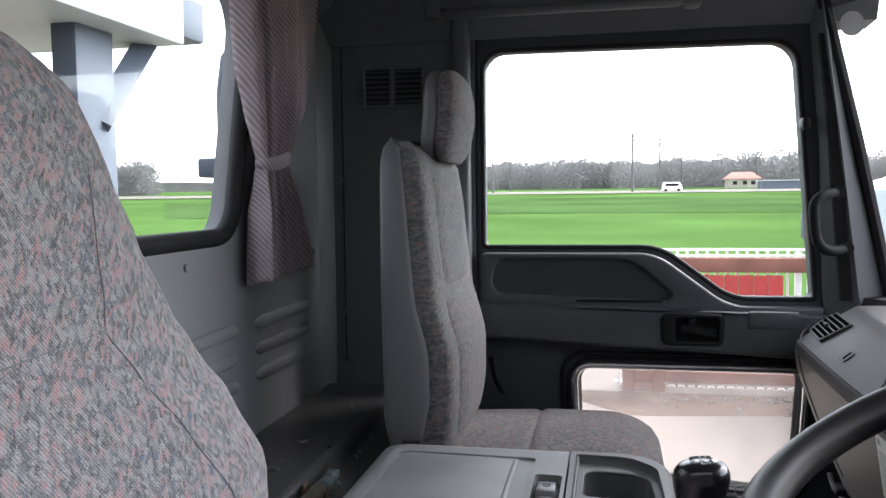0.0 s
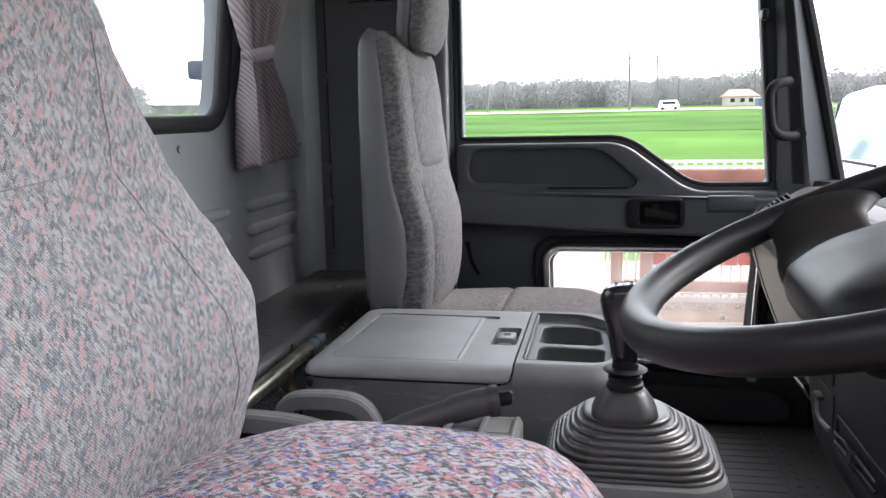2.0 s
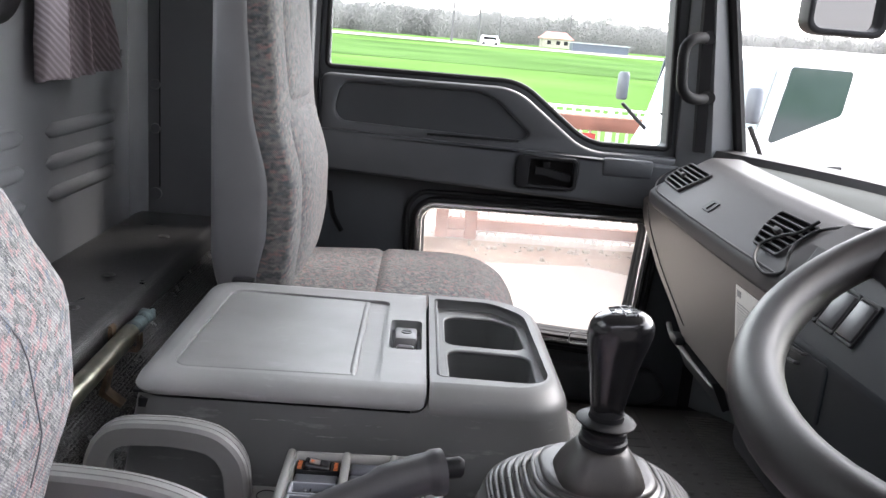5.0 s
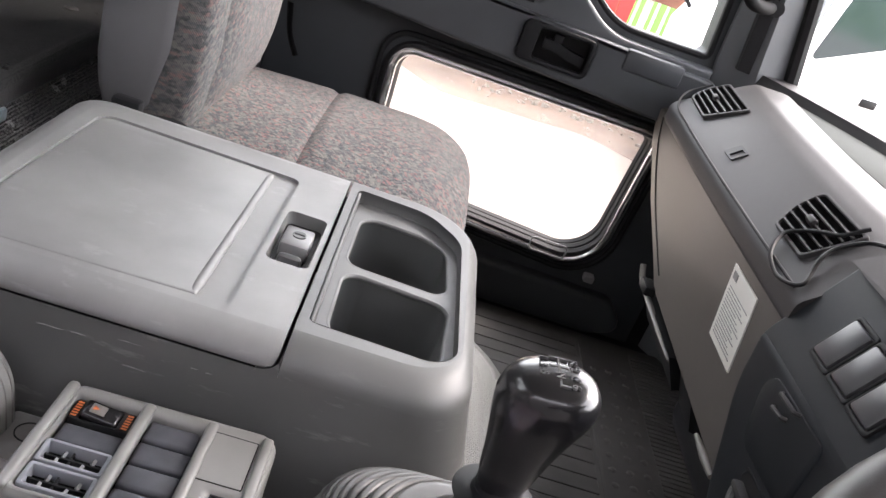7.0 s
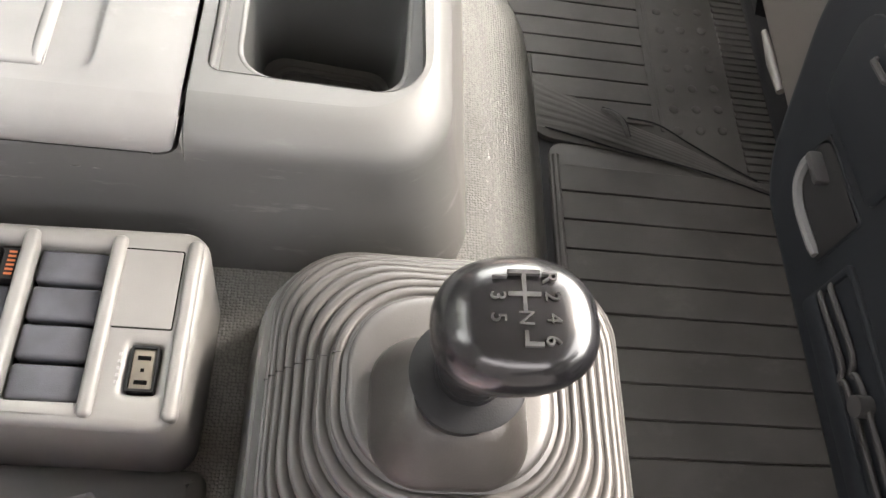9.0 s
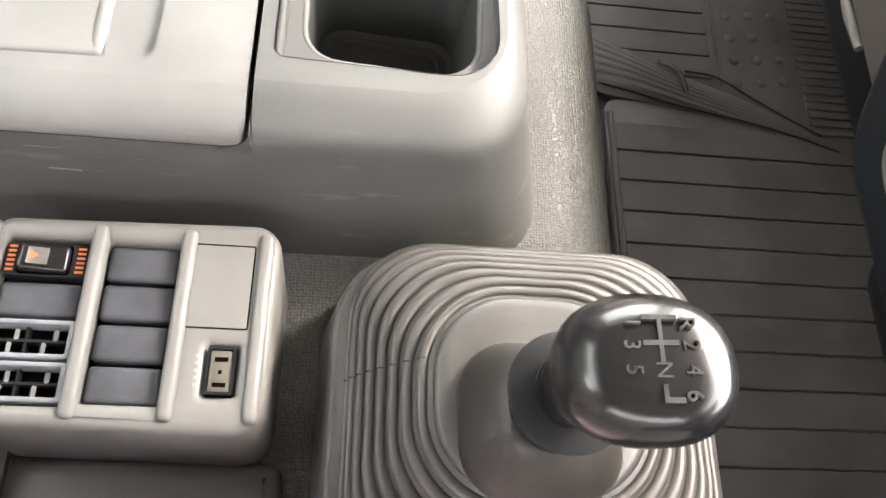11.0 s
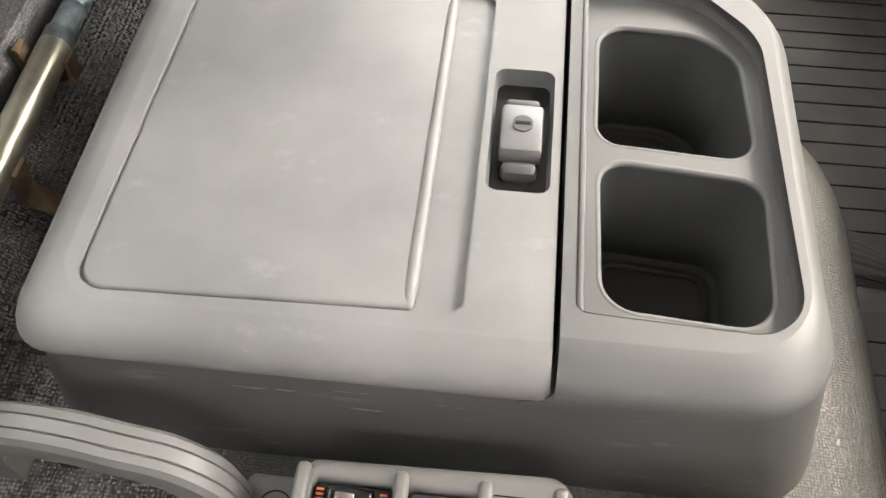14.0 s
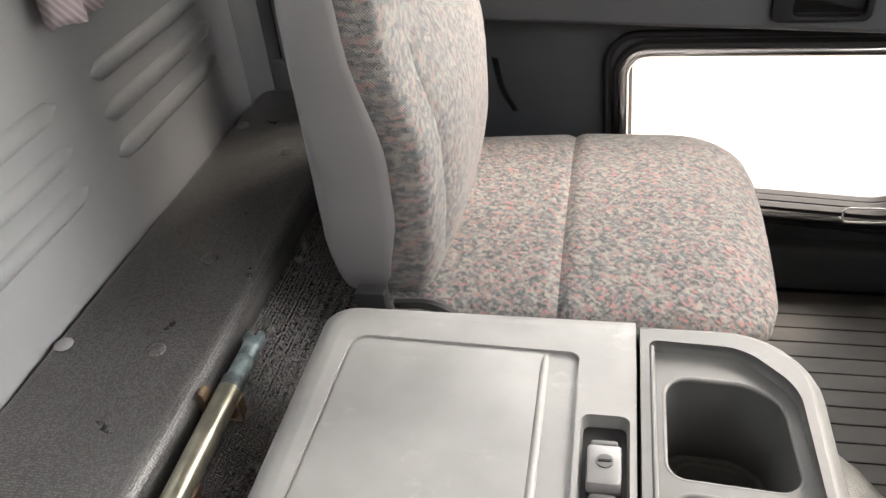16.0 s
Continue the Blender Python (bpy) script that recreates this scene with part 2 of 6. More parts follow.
MATR = mat("mat_rubber", (0.080, 0.077, 0.073), 0.58, vary=0.30, scale=6, grain=500, bump=0.3, spec=0.22, scuff=0.12, worn=(0.24, 0.23, 0.22))
BEIGE = mat("glovebox_plastic", (0.112, 0.103, 0.094), 0.5, vary=0.06, scale=5, grain=1300, bump=0.15)
DASH = mat("dash_plastic", (0.034, 0.033, 0.034), 0.6, vary=0.06, scale=5, grain=1300, bump=0.15, spec=0.25)
CHROME = mat("chrome", (0.75, 0.75, 0.76), 0.15, metal=1.0, vary=0.05, bump=0)
ZINC = mat("zinc_pipe", (0.44, 0.43, 0.34), 0.30, metal=0.9, vary=0.35, scale=25, grain=300, bump=0.1)
RUST = mat("rusty_steel", (0.16, 0.11, 0.07), 0.6, metal=0.5, vary=0.5, scale=60, grain=300, bump=0.3)
GLOSSB = mat("knob_black", (0.010, 0.010, 0.011), 0.23, vary=0.2, scale=30, bump=0.03, coat=0.12)
LEATHER = mat("wheel_urethane", (0.0120, 0.0112, 0.0115), 0.42, vary=0.15, scale=14, grain=1600, bump=0.12, spec=0.22)
CURTAIN = striped("curtain_cloth", (0.255, 0.215, 0.226), (0.400, 0.346, 0.360), 52)
WHITEP = mat("white_paint", (0.80, 0.80, 0.80), 0.3, vary=0.04, bump=0)
LABELW = mat("label_paper", (0.75, 0.74, 0.70), 0.6, vary=0.04, bump=0)
ORANGE = mat("orange_print", (0.55, 0.15, 0.05), 0.5, vary=0.1, bump=0)
SWBLUE = mat("switch_blank", (0.050, 0.053, 0.062), 0.46, vary=0.25, scale=60, grain=1500, bump=0.25)
PRINT = mat("grey_print", (0.26, 0.26, 0.26), 0.5, vary=0.1, bump=0)
WORNPRINT = mat("worn_print", (0.055, 0.055, 0.055), 0.4, vary=0.5, scale=180, bump=0)
VINYLG = mat("seat_side_vinyl", (0.105, 0.105, 0.108), 0.55, vary=0.1, scale=10, grain=900, bump=0.25)
# same cloth as the cushion; wear, shade and haze greyed into the backrest
SEATD = cloth("driver_moquette_hazed", [(0.270, 0.266, 0.260), (0.120, 0.124, 0.128), (0.235, 0.232, 0.228), (0.300, 0.294, 0.286), (0.085, 0.090, 0.094), (0.195, 0.193, 0.194)], [(0.345, 0.205, 0.203), (0.150, 0.156, 0.165), (0.315, 0.185, 0.188), (0.095, 0.102, 0.110), (0.340, 0.212, 0.210), (0.100, 0.122, 0.162), (0.070, 0.074, 0.080)], (0.0068, 0.0024, 0.0068), 0, 0.36, 0.44)
SEATC = cloth("driver_cushion_moquette", [(0.521, 0.496, 0.512), (0.042, 0.042, 0.050), (0.420, 0.403, 0.428), (0.025, 0.025, 0.030), (0.538, 0.512, 0.529), (0.101, 0.101, 0.118)], [(0.521, 0.168, 0.185), (0.059, 0.101, 0.378), (0.029, 0.029, 0.034), (0.538, 0.227, 0.235), (0.521, 0.504, 0.521)], (0.0072, 0.0027, 0.0105), 2, 0.46, 0.40)
SEATP = cloth("passenger_moquette", [(0.150, 0.144, 0.139), (0.068, 0.069, 0.070), (0.164, 0.157, 0.148), (0.046, 0.050, 0.053), (0.128, 0.124, 0.121)], [(0.225, 0.112, 0.108), (0.062, 0.086, 0.090), (0.044, 0.047, 0.050), (0.190, 0.180, 0.166)], (0.0044, 0.0018, 0.0064), 2, 0.42, 0.30)
SEATPB = cloth("passenger_back_moquette", [(0.134, 0.129, 0.125), (0.077, 0.077, 0.077), (0.149, 0.144, 0.134), (0.058, 0.061, 0.064), (0.118, 0.115, 0.112)], [(0.188, 0.122, 0.113), (0.077, 0.090, 0.094), (0.058, 0.061, 0.064), (0.164, 0.157, 0.145)], (0.0085, 0.0019, 0.0050), 0, 0.44, 0.36)
GLASS = glass("window_glass")
VEILED = glass("veiled_glass", (0.90, 0.92, 0.91))
# pale film mixed into the low glass, standing in for glare on dust
dn, dl = VEILED.node_tree.nodes, VEILED.node_tree.links
haze = dn.new("ShaderNodeBsdfTranslucent")
haze.inputs["Color"].default_value = (0.80, 0.74, 0.70, 1)
spots = dn.new("ShaderNodeTexNoise")
spots.inputs["Scale"].default_value, spots.inputs["Detail"].default_value = 7.0, 5
film = dn.new("ShaderNodeMapRange")
film.inputs["From Min"].default_value, film.inputs["From Max"].default_value = 0.3, 0.7
film.inputs["To Min"].default_value, film.inputs["To Max"].default_value = 0.03, 0.08
dl.new(spots.outputs["Fac"], film.inputs["Value"])
veiled = dn.new("ShaderNodeMixShader")
dl.new(film.outputs[0], veiled.inputs["Fac"])
dl.new(dn["Material Output"].inputs["Surface"].links[0].from_socket, veiled.inputs[1])
dl.new(haze.outputs[0], veiled.inputs[2])
dl.new(veiled.outputs[0], dn["Material Output"].inputs["Surface"])
CONCRETE = mat("yard_concrete", (0.185, 0.152, 0.126), 0.9, vary=0.25, scale=0.5, grain=40, bump=0.3, depth=0.01)
GRASS = mat("field_grass", (0.064, 0.122, 0.034), 0.95, vary=0.3, scale=0.06, grain=8, bump=0.5, depth=0.05, spec=0.0)
REDP = mat("red_panel", (0.42, 0.035, 0.03), 0.5, vary=0.1, scale=2, bump=0)
BROWN = mat("brown_timber", (0.20, 0.085, 0.06), 0.8, vary=0.25, scale=4, grain=60, bump=0.3, depth=0.003)
# far trees in pale neutral grey: distance haze put into the colour
HAZYLEAF = mat("woodland", (0.185, 0.185, 0.182), 0.95, vary=0.12, scale=0.03, bump=0)
POLE = mat("concrete_pole", (0.10, 0.10, 0.10), 0.8, vary=0.1, bump=0)
BLUEST = mat("blue_grey_paint", (0.070, 0.088, 0.115), 0.5, vary=0.15, scale=3, bump=0.05)
EARTH = mat("field_track", (0.135, 0.118, 0.092), 0.95, vary=0.2, scale=0.2, bump=0)
SHEET = mat("pale_sheet", (0.40, 0.45, 0.44), 0.5, vary=0.1, scale=1, bump=0)
TILE = mat("roof_tile", (0.33, 0.12, 0.09), 0.7, vary=0.15, scale=1, bump=0)

# pebble tops lightened: their glints are put into the colour
GRAINV = beaded("pebbled_glint_vinyl", (0.26, 0.26, 0.252), (0.026, 0.026, 0.025), 380, 0.28, 0.8)
# console moulding with scuffs, darkened for the shade on its flank
FLANK = mat("shaded_scuffed_plastic", (0.100, 0.102, 0.099), 0.36, vary=0.12, scale=9, grain=1500, bump=0.12, scuff=0.45, worn=(0.36, 0.36, 0.35))
# sheenless near-black: the shade inside openings and gaps, put into the colour
GAPSHADE = mat("gap_shade", (0.004, 0.004, 0.004), 0.95, bump=0, spec=0.0)

# translucency evens out the leaf clumps, so the wood reads as hazy
nt = HAZYLEAF.node_tree
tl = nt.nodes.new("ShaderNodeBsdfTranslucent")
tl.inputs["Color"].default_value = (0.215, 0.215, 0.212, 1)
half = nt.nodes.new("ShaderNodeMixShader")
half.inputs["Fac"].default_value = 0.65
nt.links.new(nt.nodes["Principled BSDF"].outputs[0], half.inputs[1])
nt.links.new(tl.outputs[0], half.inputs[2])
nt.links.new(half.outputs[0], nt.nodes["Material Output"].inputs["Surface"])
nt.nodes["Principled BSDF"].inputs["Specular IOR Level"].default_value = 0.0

SEAMT = mat("seam_thread", (0.13, 0.13, 0.14), 0.9, bump=0)

# ---- building helpers ----
BASES = {}


def thing(name, base, label="", category="", group="", kind=""):
    ob = new(name)
    ob.location = base
    ob.empty_display_size = 0.05
    BASES[ob.name] = Vector(base)
    return tagged(ob, label, category, group, kind)


def part(name, bm, material, parent=None, label="", smooth=True, angle=40):
    me = bpy.data.meshes.new(name)
    bmesh.ops.recalc_face_normals(bm, faces=bm.faces)
    bm.to_mesh(me)
    bm.free()
    me.materials.append(material)
    if smooth:
        me.shade_smooth()
        me.set_sharp_from_angle(angle=radians(angle))
    ob = new(name, me)
    if parent is not None:
        ob.parent = parent
        ob.matrix_parent_inverse = Matrix.Translation(-BASES.get(parent.name, Vector((0, 0, 0))))
    if label:
        ob["label"] = label
    return ob


def box(x0, x1, y0, y1, z0, z1, bevel=0.0, seg=2, bm=None):
    bm = bm or bmesh.new()
    m = Matrix.Translation(((x0 + x1) / 2, (y0 + y1) / 2, (z0 + z1) / 2)) @ Matrix.Diagonal((abs(x1 - x0), abs(y1 - y0), abs(z1 - z0), 1))
    r = bmesh.ops.create_cube(bm, size=1, matrix=m)
    if bevel:
        es = list({e for v in r["verts"] for e in v.link_edges})
        bmesh.ops.bevel(bm, geom=es, offset=bevel, segments=seg, profile=0.5, affect='EDGES')
    return bm


def turned(bm, m):
    bmesh.ops.transform(bm, matrix=m, verts=bm.verts)
    return bm


def loft(rings, close=True, caps=True, bm=None):
    """Skins rings of points; each ring closes on itself when close is set."""
    bm = bm or bmesh.new()
    vs = [[bm.verts.new(p) for p in r] for r in rings]
    n = len(rings[0])
    for a, b in zip(vs, vs[1:]):
        for i in range(n if close else n - 1):
            j = (i + 1) % n
            bm.faces.new((a[i], a[j], b[j], b[i]))
    if caps and close:
        bm.faces.new(vs[0][::-1])
        bm.faces.new(vs[-1])
    return bm


def superell(cx, cy, a, b, e=3.0, n=32, a2=None):
    """Points of a superellipse; a2 is the half axis towards -x when it differs."""
    out = []
    for i in range(n):
        t = 2 * math.pi * i / n
        c, s = math.cos(t), math.sin(t)
        ax = a if c >= 0 or a2 is None else a2
        out.append((cx + ax * math.copysign(abs(c) ** (2 / e), c), cy + b * math.copysign(abs(s) ** (2 / e), s)))
    return out


def rpoly(pts, seg=6):
    """A polygon whose corners (x, y, radius) are rounded."""
    out = []
    n = len(pts)
    for i in range(n):
        p = Vector(pts[i][:2])
        r = pts[i][2] if len(pts[i]) > 2 else 0
        a, b = Vector(pts[i - 1][:2]) - p, Vector(pts[(i + 1) % n][:2]) - p
        if r <= 0:
            out.append(tuple(p))
            continue
        half = a.angle(b) / 2
        d = min(r / math.tan(half), a.length * 0.49, b.length * 0.49)
        r = d * math.tan(half)
        a.normalize(), b.normalize()
        c = p + (a + b).normalized() * (r / math.sin(half))
        s, e = p + a * d - c, p + b * d - c
        t0, t1 = math.atan2(s.y, s.x), math.atan2(e.y, e.x)
        dt = (t1 - t0 + math.pi) % (2 * math.pi) - math.pi
        out += [(c.x + r * math.cos(t0 + dt * k / seg), c.y + r * math.sin(t0 + dt * k / seg)) for k in range(seg + 1)]
    return out


def rrect(x0, x1, y0, y1, r, seg=6):
    return rpoly([(x0, y0, r), (x1, y0, r), (x1, y1, r), (x0, y1, r)], seg)


PLANES = {
    "z": lambda u, v, h: (u, v, h),
    "y": lambda u, v, h: (u, h, v),
    "x": lambda u, v, h: (h, u, v),
}


def plate(outline, holes, axis, h0, h1, bevel=0.0, seg=2):
    """A slab between h0 and h1 along an axis, cut out by outline and holes, each a list of 2D points."""
    at = PLANES[axis]
    bm = bmesh.new()
    es = []
    for loop in (outline, *holes):
        vs = [bm.verts.new(at(u, v, h0)) for u, v in loop]
        es += [bm.edges.new((vs[i], vs[(i + 1) % len(vs)])) for i in range(len(vs))]
    bmesh.ops.triangle_fill(bm, edges=es, use_beauty=True)
    r = bmesh.ops.extrude_face_region(bm, geom=bm.faces[:])
    up = [g for g in r["geom"] if isinstance(g, bmesh.types.BMVert)]
    d = Vector(at(0, 0, h1)) - Vector(at(0, 0, h0))
    bmesh.ops.translate(bm, vec=d, verts=up)
    if bevel:
        top = set(up)
        rim = [e for e in bm.edges if e.verts[0] in top and e.verts[1] in top and len({tuple(round(c, 3) for c in f.normal) for f in e.link_faces}) > 1]
        bm.normal_update()
        rim = [e for e in bm.edges if e.verts[0] in top and e.verts[1] in top and len(e.link_faces) == 2 and e.link_faces[0].normal.dot(e.link_faces[1].normal) < 0.5]
        bmesh.ops.bevel(bm, geom=rim, offset=bevel, segments=seg, profile=0.5, affect='EDGES')
    return bm


def tube(path, r, n=12, closed=False, caps=True, bm=None, flat=1.0):
    """A round bar along a path of points; r is one radius or one for each point."""
    pts = [Vector(p) for p in path]
    k = len(pts)
    rs = r if isinstance(r, (list, tuple)) else [r] * k
    rings = []
    up = None
    for i, p in enumerate(pts):
        a = pts[i - 1] if (i or closed) else p
        b = pts[(i + 1) % k] if (i < k - 1 or closed) else p
        d = (b - a).normalized()
        if up is None:
            up = d.orthogonal().normalized() if abs(d.z) > 0.9 else Vector((0, 0, 1))
        side = d.cross(up).normalized()
        up = side.cross(d).normalized()
        rings.append([p + rs[i] * (math.cos(2 * math.pi * j / n) * side + flat * math.sin(2 * math.pi * j / n) * up) for j in range(n)])
    if closed:
        rings.append(rings[0])
        bm = loft(rings, caps=False, bm=bm)
        bmesh.ops.remove_doubles(bm, verts=bm.verts, dist=1e-6)
        return bm
    return loft(rings, caps=caps, bm=bm)


def smooth_path(pts, per=6):
    """A Catmull-Rom path through points."""
    p = [Vector(q) for q in pts]
    p = [2 * p[0] - p[1]] + p + [2 * p[-1] - p[-2]]
    out = []
    for i in range(1, len(p) - 2):
        for k in range(per):
            t = k / per
            out.append(0.5 * ((2 * p[i]) + (p[i + 1] - p[i - 1]) * t + (2 * p[i - 1] - 5 * p[i] + 4 * p[i + 1] - p[i + 2]) * t * t + (3 * p[i] - p[i - 1] - 3 * p[i + 1] + p[i + 2]) * t ** 3))
    return out + [p[-2]]


def prism(profile, axis, h0, h1, bevel=0.0, seg=2):
    return plate(profile, [], axis, h0, h1, bevel, seg)


def cyl(p, q, r, n=20, bm=None, bevel=0.0):
    return tube([p, q], r, n, bm=bm)


def text(name, body, size, m, material, parent, depth=0.0003):
    """Lettering as a mesh, laid flat in the pose m."""
    cu = bpy.data.curves.new(name, 'FONT')
    cu.body, cu.size, cu.extrude, cu.align_x, cu.align_y = body, size, depth, 'CENTER', 'CENTER'
    tmp = bpy.data.objects.new("lettering_curve", cu)
    scene.collection.objects.link(tmp)
    me = bpy.data.meshes.new_from_object(tmp.evaluated_get(bpy.context.evaluated_depsgraph_get()))
    bpy.data.objects.remove(tmp)
    bm = bmesh.new()
    bm.from_mesh(me)
    bpy.data.meshes.remove(me)
    turned(bm, m)
    return part(name, bm, material, parent, smooth=False)


def bmesh_dome(r, h, n=14):
    """A shallow rivet head standing on z = 0."""
    return loft([[(r * k * math.cos(2 * math.pi * i / n), r * k * math.sin(2 * math.pi * i / n), h * z) for i in range(n)] for k, z in ((1, -0.2), (1, 0.25), (0.8, 0.75), (0.4, 1.0))])


def superring(cx, cy, r, z, n=48):
    return [(cx + r * math.cos(2 * math.pi * i / n), cy + r * math.sin(2 * math.pi * i / n), z) for i in range(n)]


# darker than the console: well shade in the colour; also dark latch parts
DARKGREY = mat("well_shade_latch_plastic", (0.062, 0.065, 0.064), 0.42, vary=0.12, scale=9, grain=1500, bump=0.08)
TINTD = mat("dark_window", (0.03, 0.045, 0.05), 0.06, vary=0.1, bump=0, spec=0.6)
CHROMEDIM = mat("dull_metal", (0.35, 0.34, 0.33), 0.35, metal=0.8, vary=0.2, scale=40, bump=0)

# ---- cab shell ----
FLOOR = 0.12
tagged(part("floor", box(-0.72, 1.0, 0.14, 2.05, 0.06, FLOOR), BLACK), "black painted steel cab floor", "floor", kind="structure")

# rear wall with the window opening
RW = rpoly([(0.62, 0.905, 0.075), (1.462, 0.905, 0.085), (1.580, 1.388, 0.075), (0.70, 1.388, 0.075)], 8)
tagged(part("wall_rear", plate([(0.10, 0.10), (2.06, 0.10), (2.06, 1.55), (0.10, 1.55)], [RW], "x", -0.73, -0.68, 0.012), STEEL), "blue-grey painted steel rear wall of the cab with pressed ribs", "wall", kind="structure")
tagged(part("window_1", tube([(-0.683, u, v) for u, v in RW], 0.017, 10, closed=True), RUBBER), "rear cab window in a black rubber seal", "window", kind="structure")
rw = bpy.data.objects["window_1"]
pane = part("pane", plate(rpoly([(0.615, 0.900, 0.075), (1.468, 0.900, 0.085), (1.586, 1.393, 0.075), (0.695, 1.393, 0.075)], 8), [], "x", -0.712, -0.706), GLASS, rw, "clear rear window glass")
pane.visible_shadow = False

# pressed ribs of the rear wall
rear = bpy.data.objects["wall_rear"]
for u0, u1 in ((1.545, 1.865), (1.10, 1.478)):
    for k, z in enumerate((0.722, 0.668, 0.614)):
        rings = []
        for i in range(17):
            s = i / 16
            u = u0 + (u1 - u0) * s
            w = 0.014 * min(1, math.sqrt(max(0.0, 1 - (2 * s - 1) ** 12)) + 0.02)
            rings.append([(-0.6815 + 0.009 * math.sin(math.pi * j / 6) * w / 0.014, u, z - w * math.cos(math.pi * j / 6)) for j in range(7)])
        part("rib", loft(rings, close=False), STEEL, rear)
for y, z in ((1.60, 0.845), (1.90, 0.845), (1.28, 0.86)):
    part("plug", cyl((-0.684, y, z), (-0.676, y, z), 0.007, 12), STEEL, rear)

# passenger side panel behind the door
tagged(part("wall_side", plate([(-0.70, 0.10), (-0.292, 0.10), (-0.292, 1.45), (-0.70, 1.45)], [], "y", 1.985, 2.06, 0.006), TRIMGREY), "dark grey moulded side trim panel behind the door", "wall", kind="structure")
side = bpy.data.objects["wall_side"]
part("corner_trim", prism([(-0.69, 1.99), (-0.652, 1.99), (-0.655, 1.975), (-0.676, 1.945), (-0.69, 1.93)], "z", 0.49, 1.45), TRIMGREY, side, "grey corner trim strip")
for z in (0.543, 0.687, 0.781, 1.02, 1.25):
    r = 0.014 if z < 0.6 else 0.011
    part("trim_plug", loft([superring(0, 0, r * k, h, 20) for k, h in ((1.0, -0.001), (1.0, 0.0035), (0.9, 0.005), (0.5, 0.0056))]), TRIMGREY, side).matrix_parent_inverse = Matrix.Translation((-0.637, 1.9846, z)) @ pose(0, 0, 0, 90)
part("panel_seam", box(-0.6285, -0.6265, 1.982, 1.9865, 0.56, 1.40), RUBBER, side)
part("pillar_ridge", box(-0.345, -0.30, 1.95, 1.99, 0.13, 1.42, 0.012, 3), TRIMGREY, side, "raised door pillar cover")

vent = tagged(part("air_outlet", plate(rrect(-0.57, -0.415, 1.195, 1.295, 0.006), [rrect(-0.563, -0.502, 1.202, 1.288, 0.003), rrect(-0.490, -0.422, 1.202, 1.288, 0.003)], "y", 1.985, 1.972, 0.002), TRIMGREY), "dark grey slatted air outlet on the side trim", "vent")
part("backing", box(-0.566, -0.419, 1.9815, 1.9845, 1.199, 1.291), RUBBER, vent)
for k in range(7):
    z = 1.209 + k * 0.0122
    part("slat", turned(box(-0.563, -0.422, -0.004, 0.004, -0.0012, 0.0012), pose(0, 1.9775, z, 35)), TRIMGREY, vent)

# roof and headers
tagged(part("ceiling", box(-0.73, 0.95, 0.10, 2.06, 1.50, 1.55), mat("headliner", (0.38, 0.38, 0.375), 0.9, vary=0.05, scale=5, grain=500, bump=0.2)), "pale grey cloth headliner", "ceiling", kind="structure")
part("header_trim", prism([(1.90, 1.50), (2.06, 1.50), (2.06, 1.345), (1.975, 1.350), (1.95, 1.41)], "x", -0.70, 0.60), TRIMGREY, side, "grey roof edge trim over the door")
tagged(part("trim", prism([(-0.70, 1.50), (-0.58, 1.50), (-0.64, 1.43), (-0.685, 1.41), (-0.70, 1.41)], "y", 0.14, 1.99), TRIMGREY), "grey trim along the top of the rear wall", "trim", kind="structure")
rod = tagged(part("clothes_rail", tube([(-0.36, 1.915, 1.405), (-0.34, 1.895, 1.395), (0.17, 1.895, 1.395), (0.19, 1.915, 1.405)], 0.012, 12), TRIMGREY), "long grey grip rail below the roof edge", "grip rail")
for x in (-0.375, 0.205):
    part("rail_end", box(x - 0.02, x + 0.02, 1.89, 1.945, 1.385, 1.43, 0.008), TRIMGREY, rod)

# driver's side: an open doorway between rear pillar, sill and front pillar
tagged(part("wall_driver_side", plate([(-0.73, 0.06), (0.95, 0.06), (0.95, 1.55), (-0.73, 1.55)], [rpoly([(-0.62, 0.14, 0.05), (0.60, 0.14, 0.1), (0.60, 0.80, 0.05), (0.50, 1.44, 0.08), (-0.62, 1.44, 0.08)])], "y", 0.08, 0.14, 0.01), TRIMGREY), "grey painted frame round the open driver's doorway", "wall", kind="structure")

# rear shelf behind the seats
shelf = tagged(part("bunk_shelf", box(-0.68, -0.478, 0.14, 1.985, 0.13, 0.505, 0.018, 4), VINYL), "black grained vinyl covered shelf behind the seats", "shelf", kind="structure")
for x, y in ((-0.655, 1.84), (-0.550, 1.758), (-0.660, 1.317), (-0.547, 1.318), (-0.557, 1.486)):
    part("rivet", turned(bmesh_dome(0.011, 0.004), Matrix.Translation((x, y, 0.505))), PRINT if x < -0.6 else VINYL, shelf)

# ---- passenger door ----
WIN = rpoly([(-0.274, 1.323, 0.05), (-0.274, 0.850, 0.012), (0.145, 0.850, 0.13), (0.305, 0.730, 0.13), (0.488, 0.730, 0.012), (0.440, 1.318, 0.060)], 8)
LOW = rpoly([(-0.060, 0.573, 0.045), (-0.050, 0.30, 0.05), (0.455, 0.262, 0.09), (0.475, 0.573, 0.03)], 8)
door = tagged(part("door_1", plate([(-0.291, 0.10), (0.60, 0.10), (0.60, 0.74), (0.515, 1.41), (-0.291, 1.41)], [WIN, LOW], "y", 2.06, 1.985, 0.006), PANEL), "closed passenger door with dark grey trim and a low second window", "door", kind="structure")
part("window_seal", tube([(u, 1.990, v) for u, v in WIN], 0.0065, 8, closed=True), RUBBER, door, "black rubber window seal")
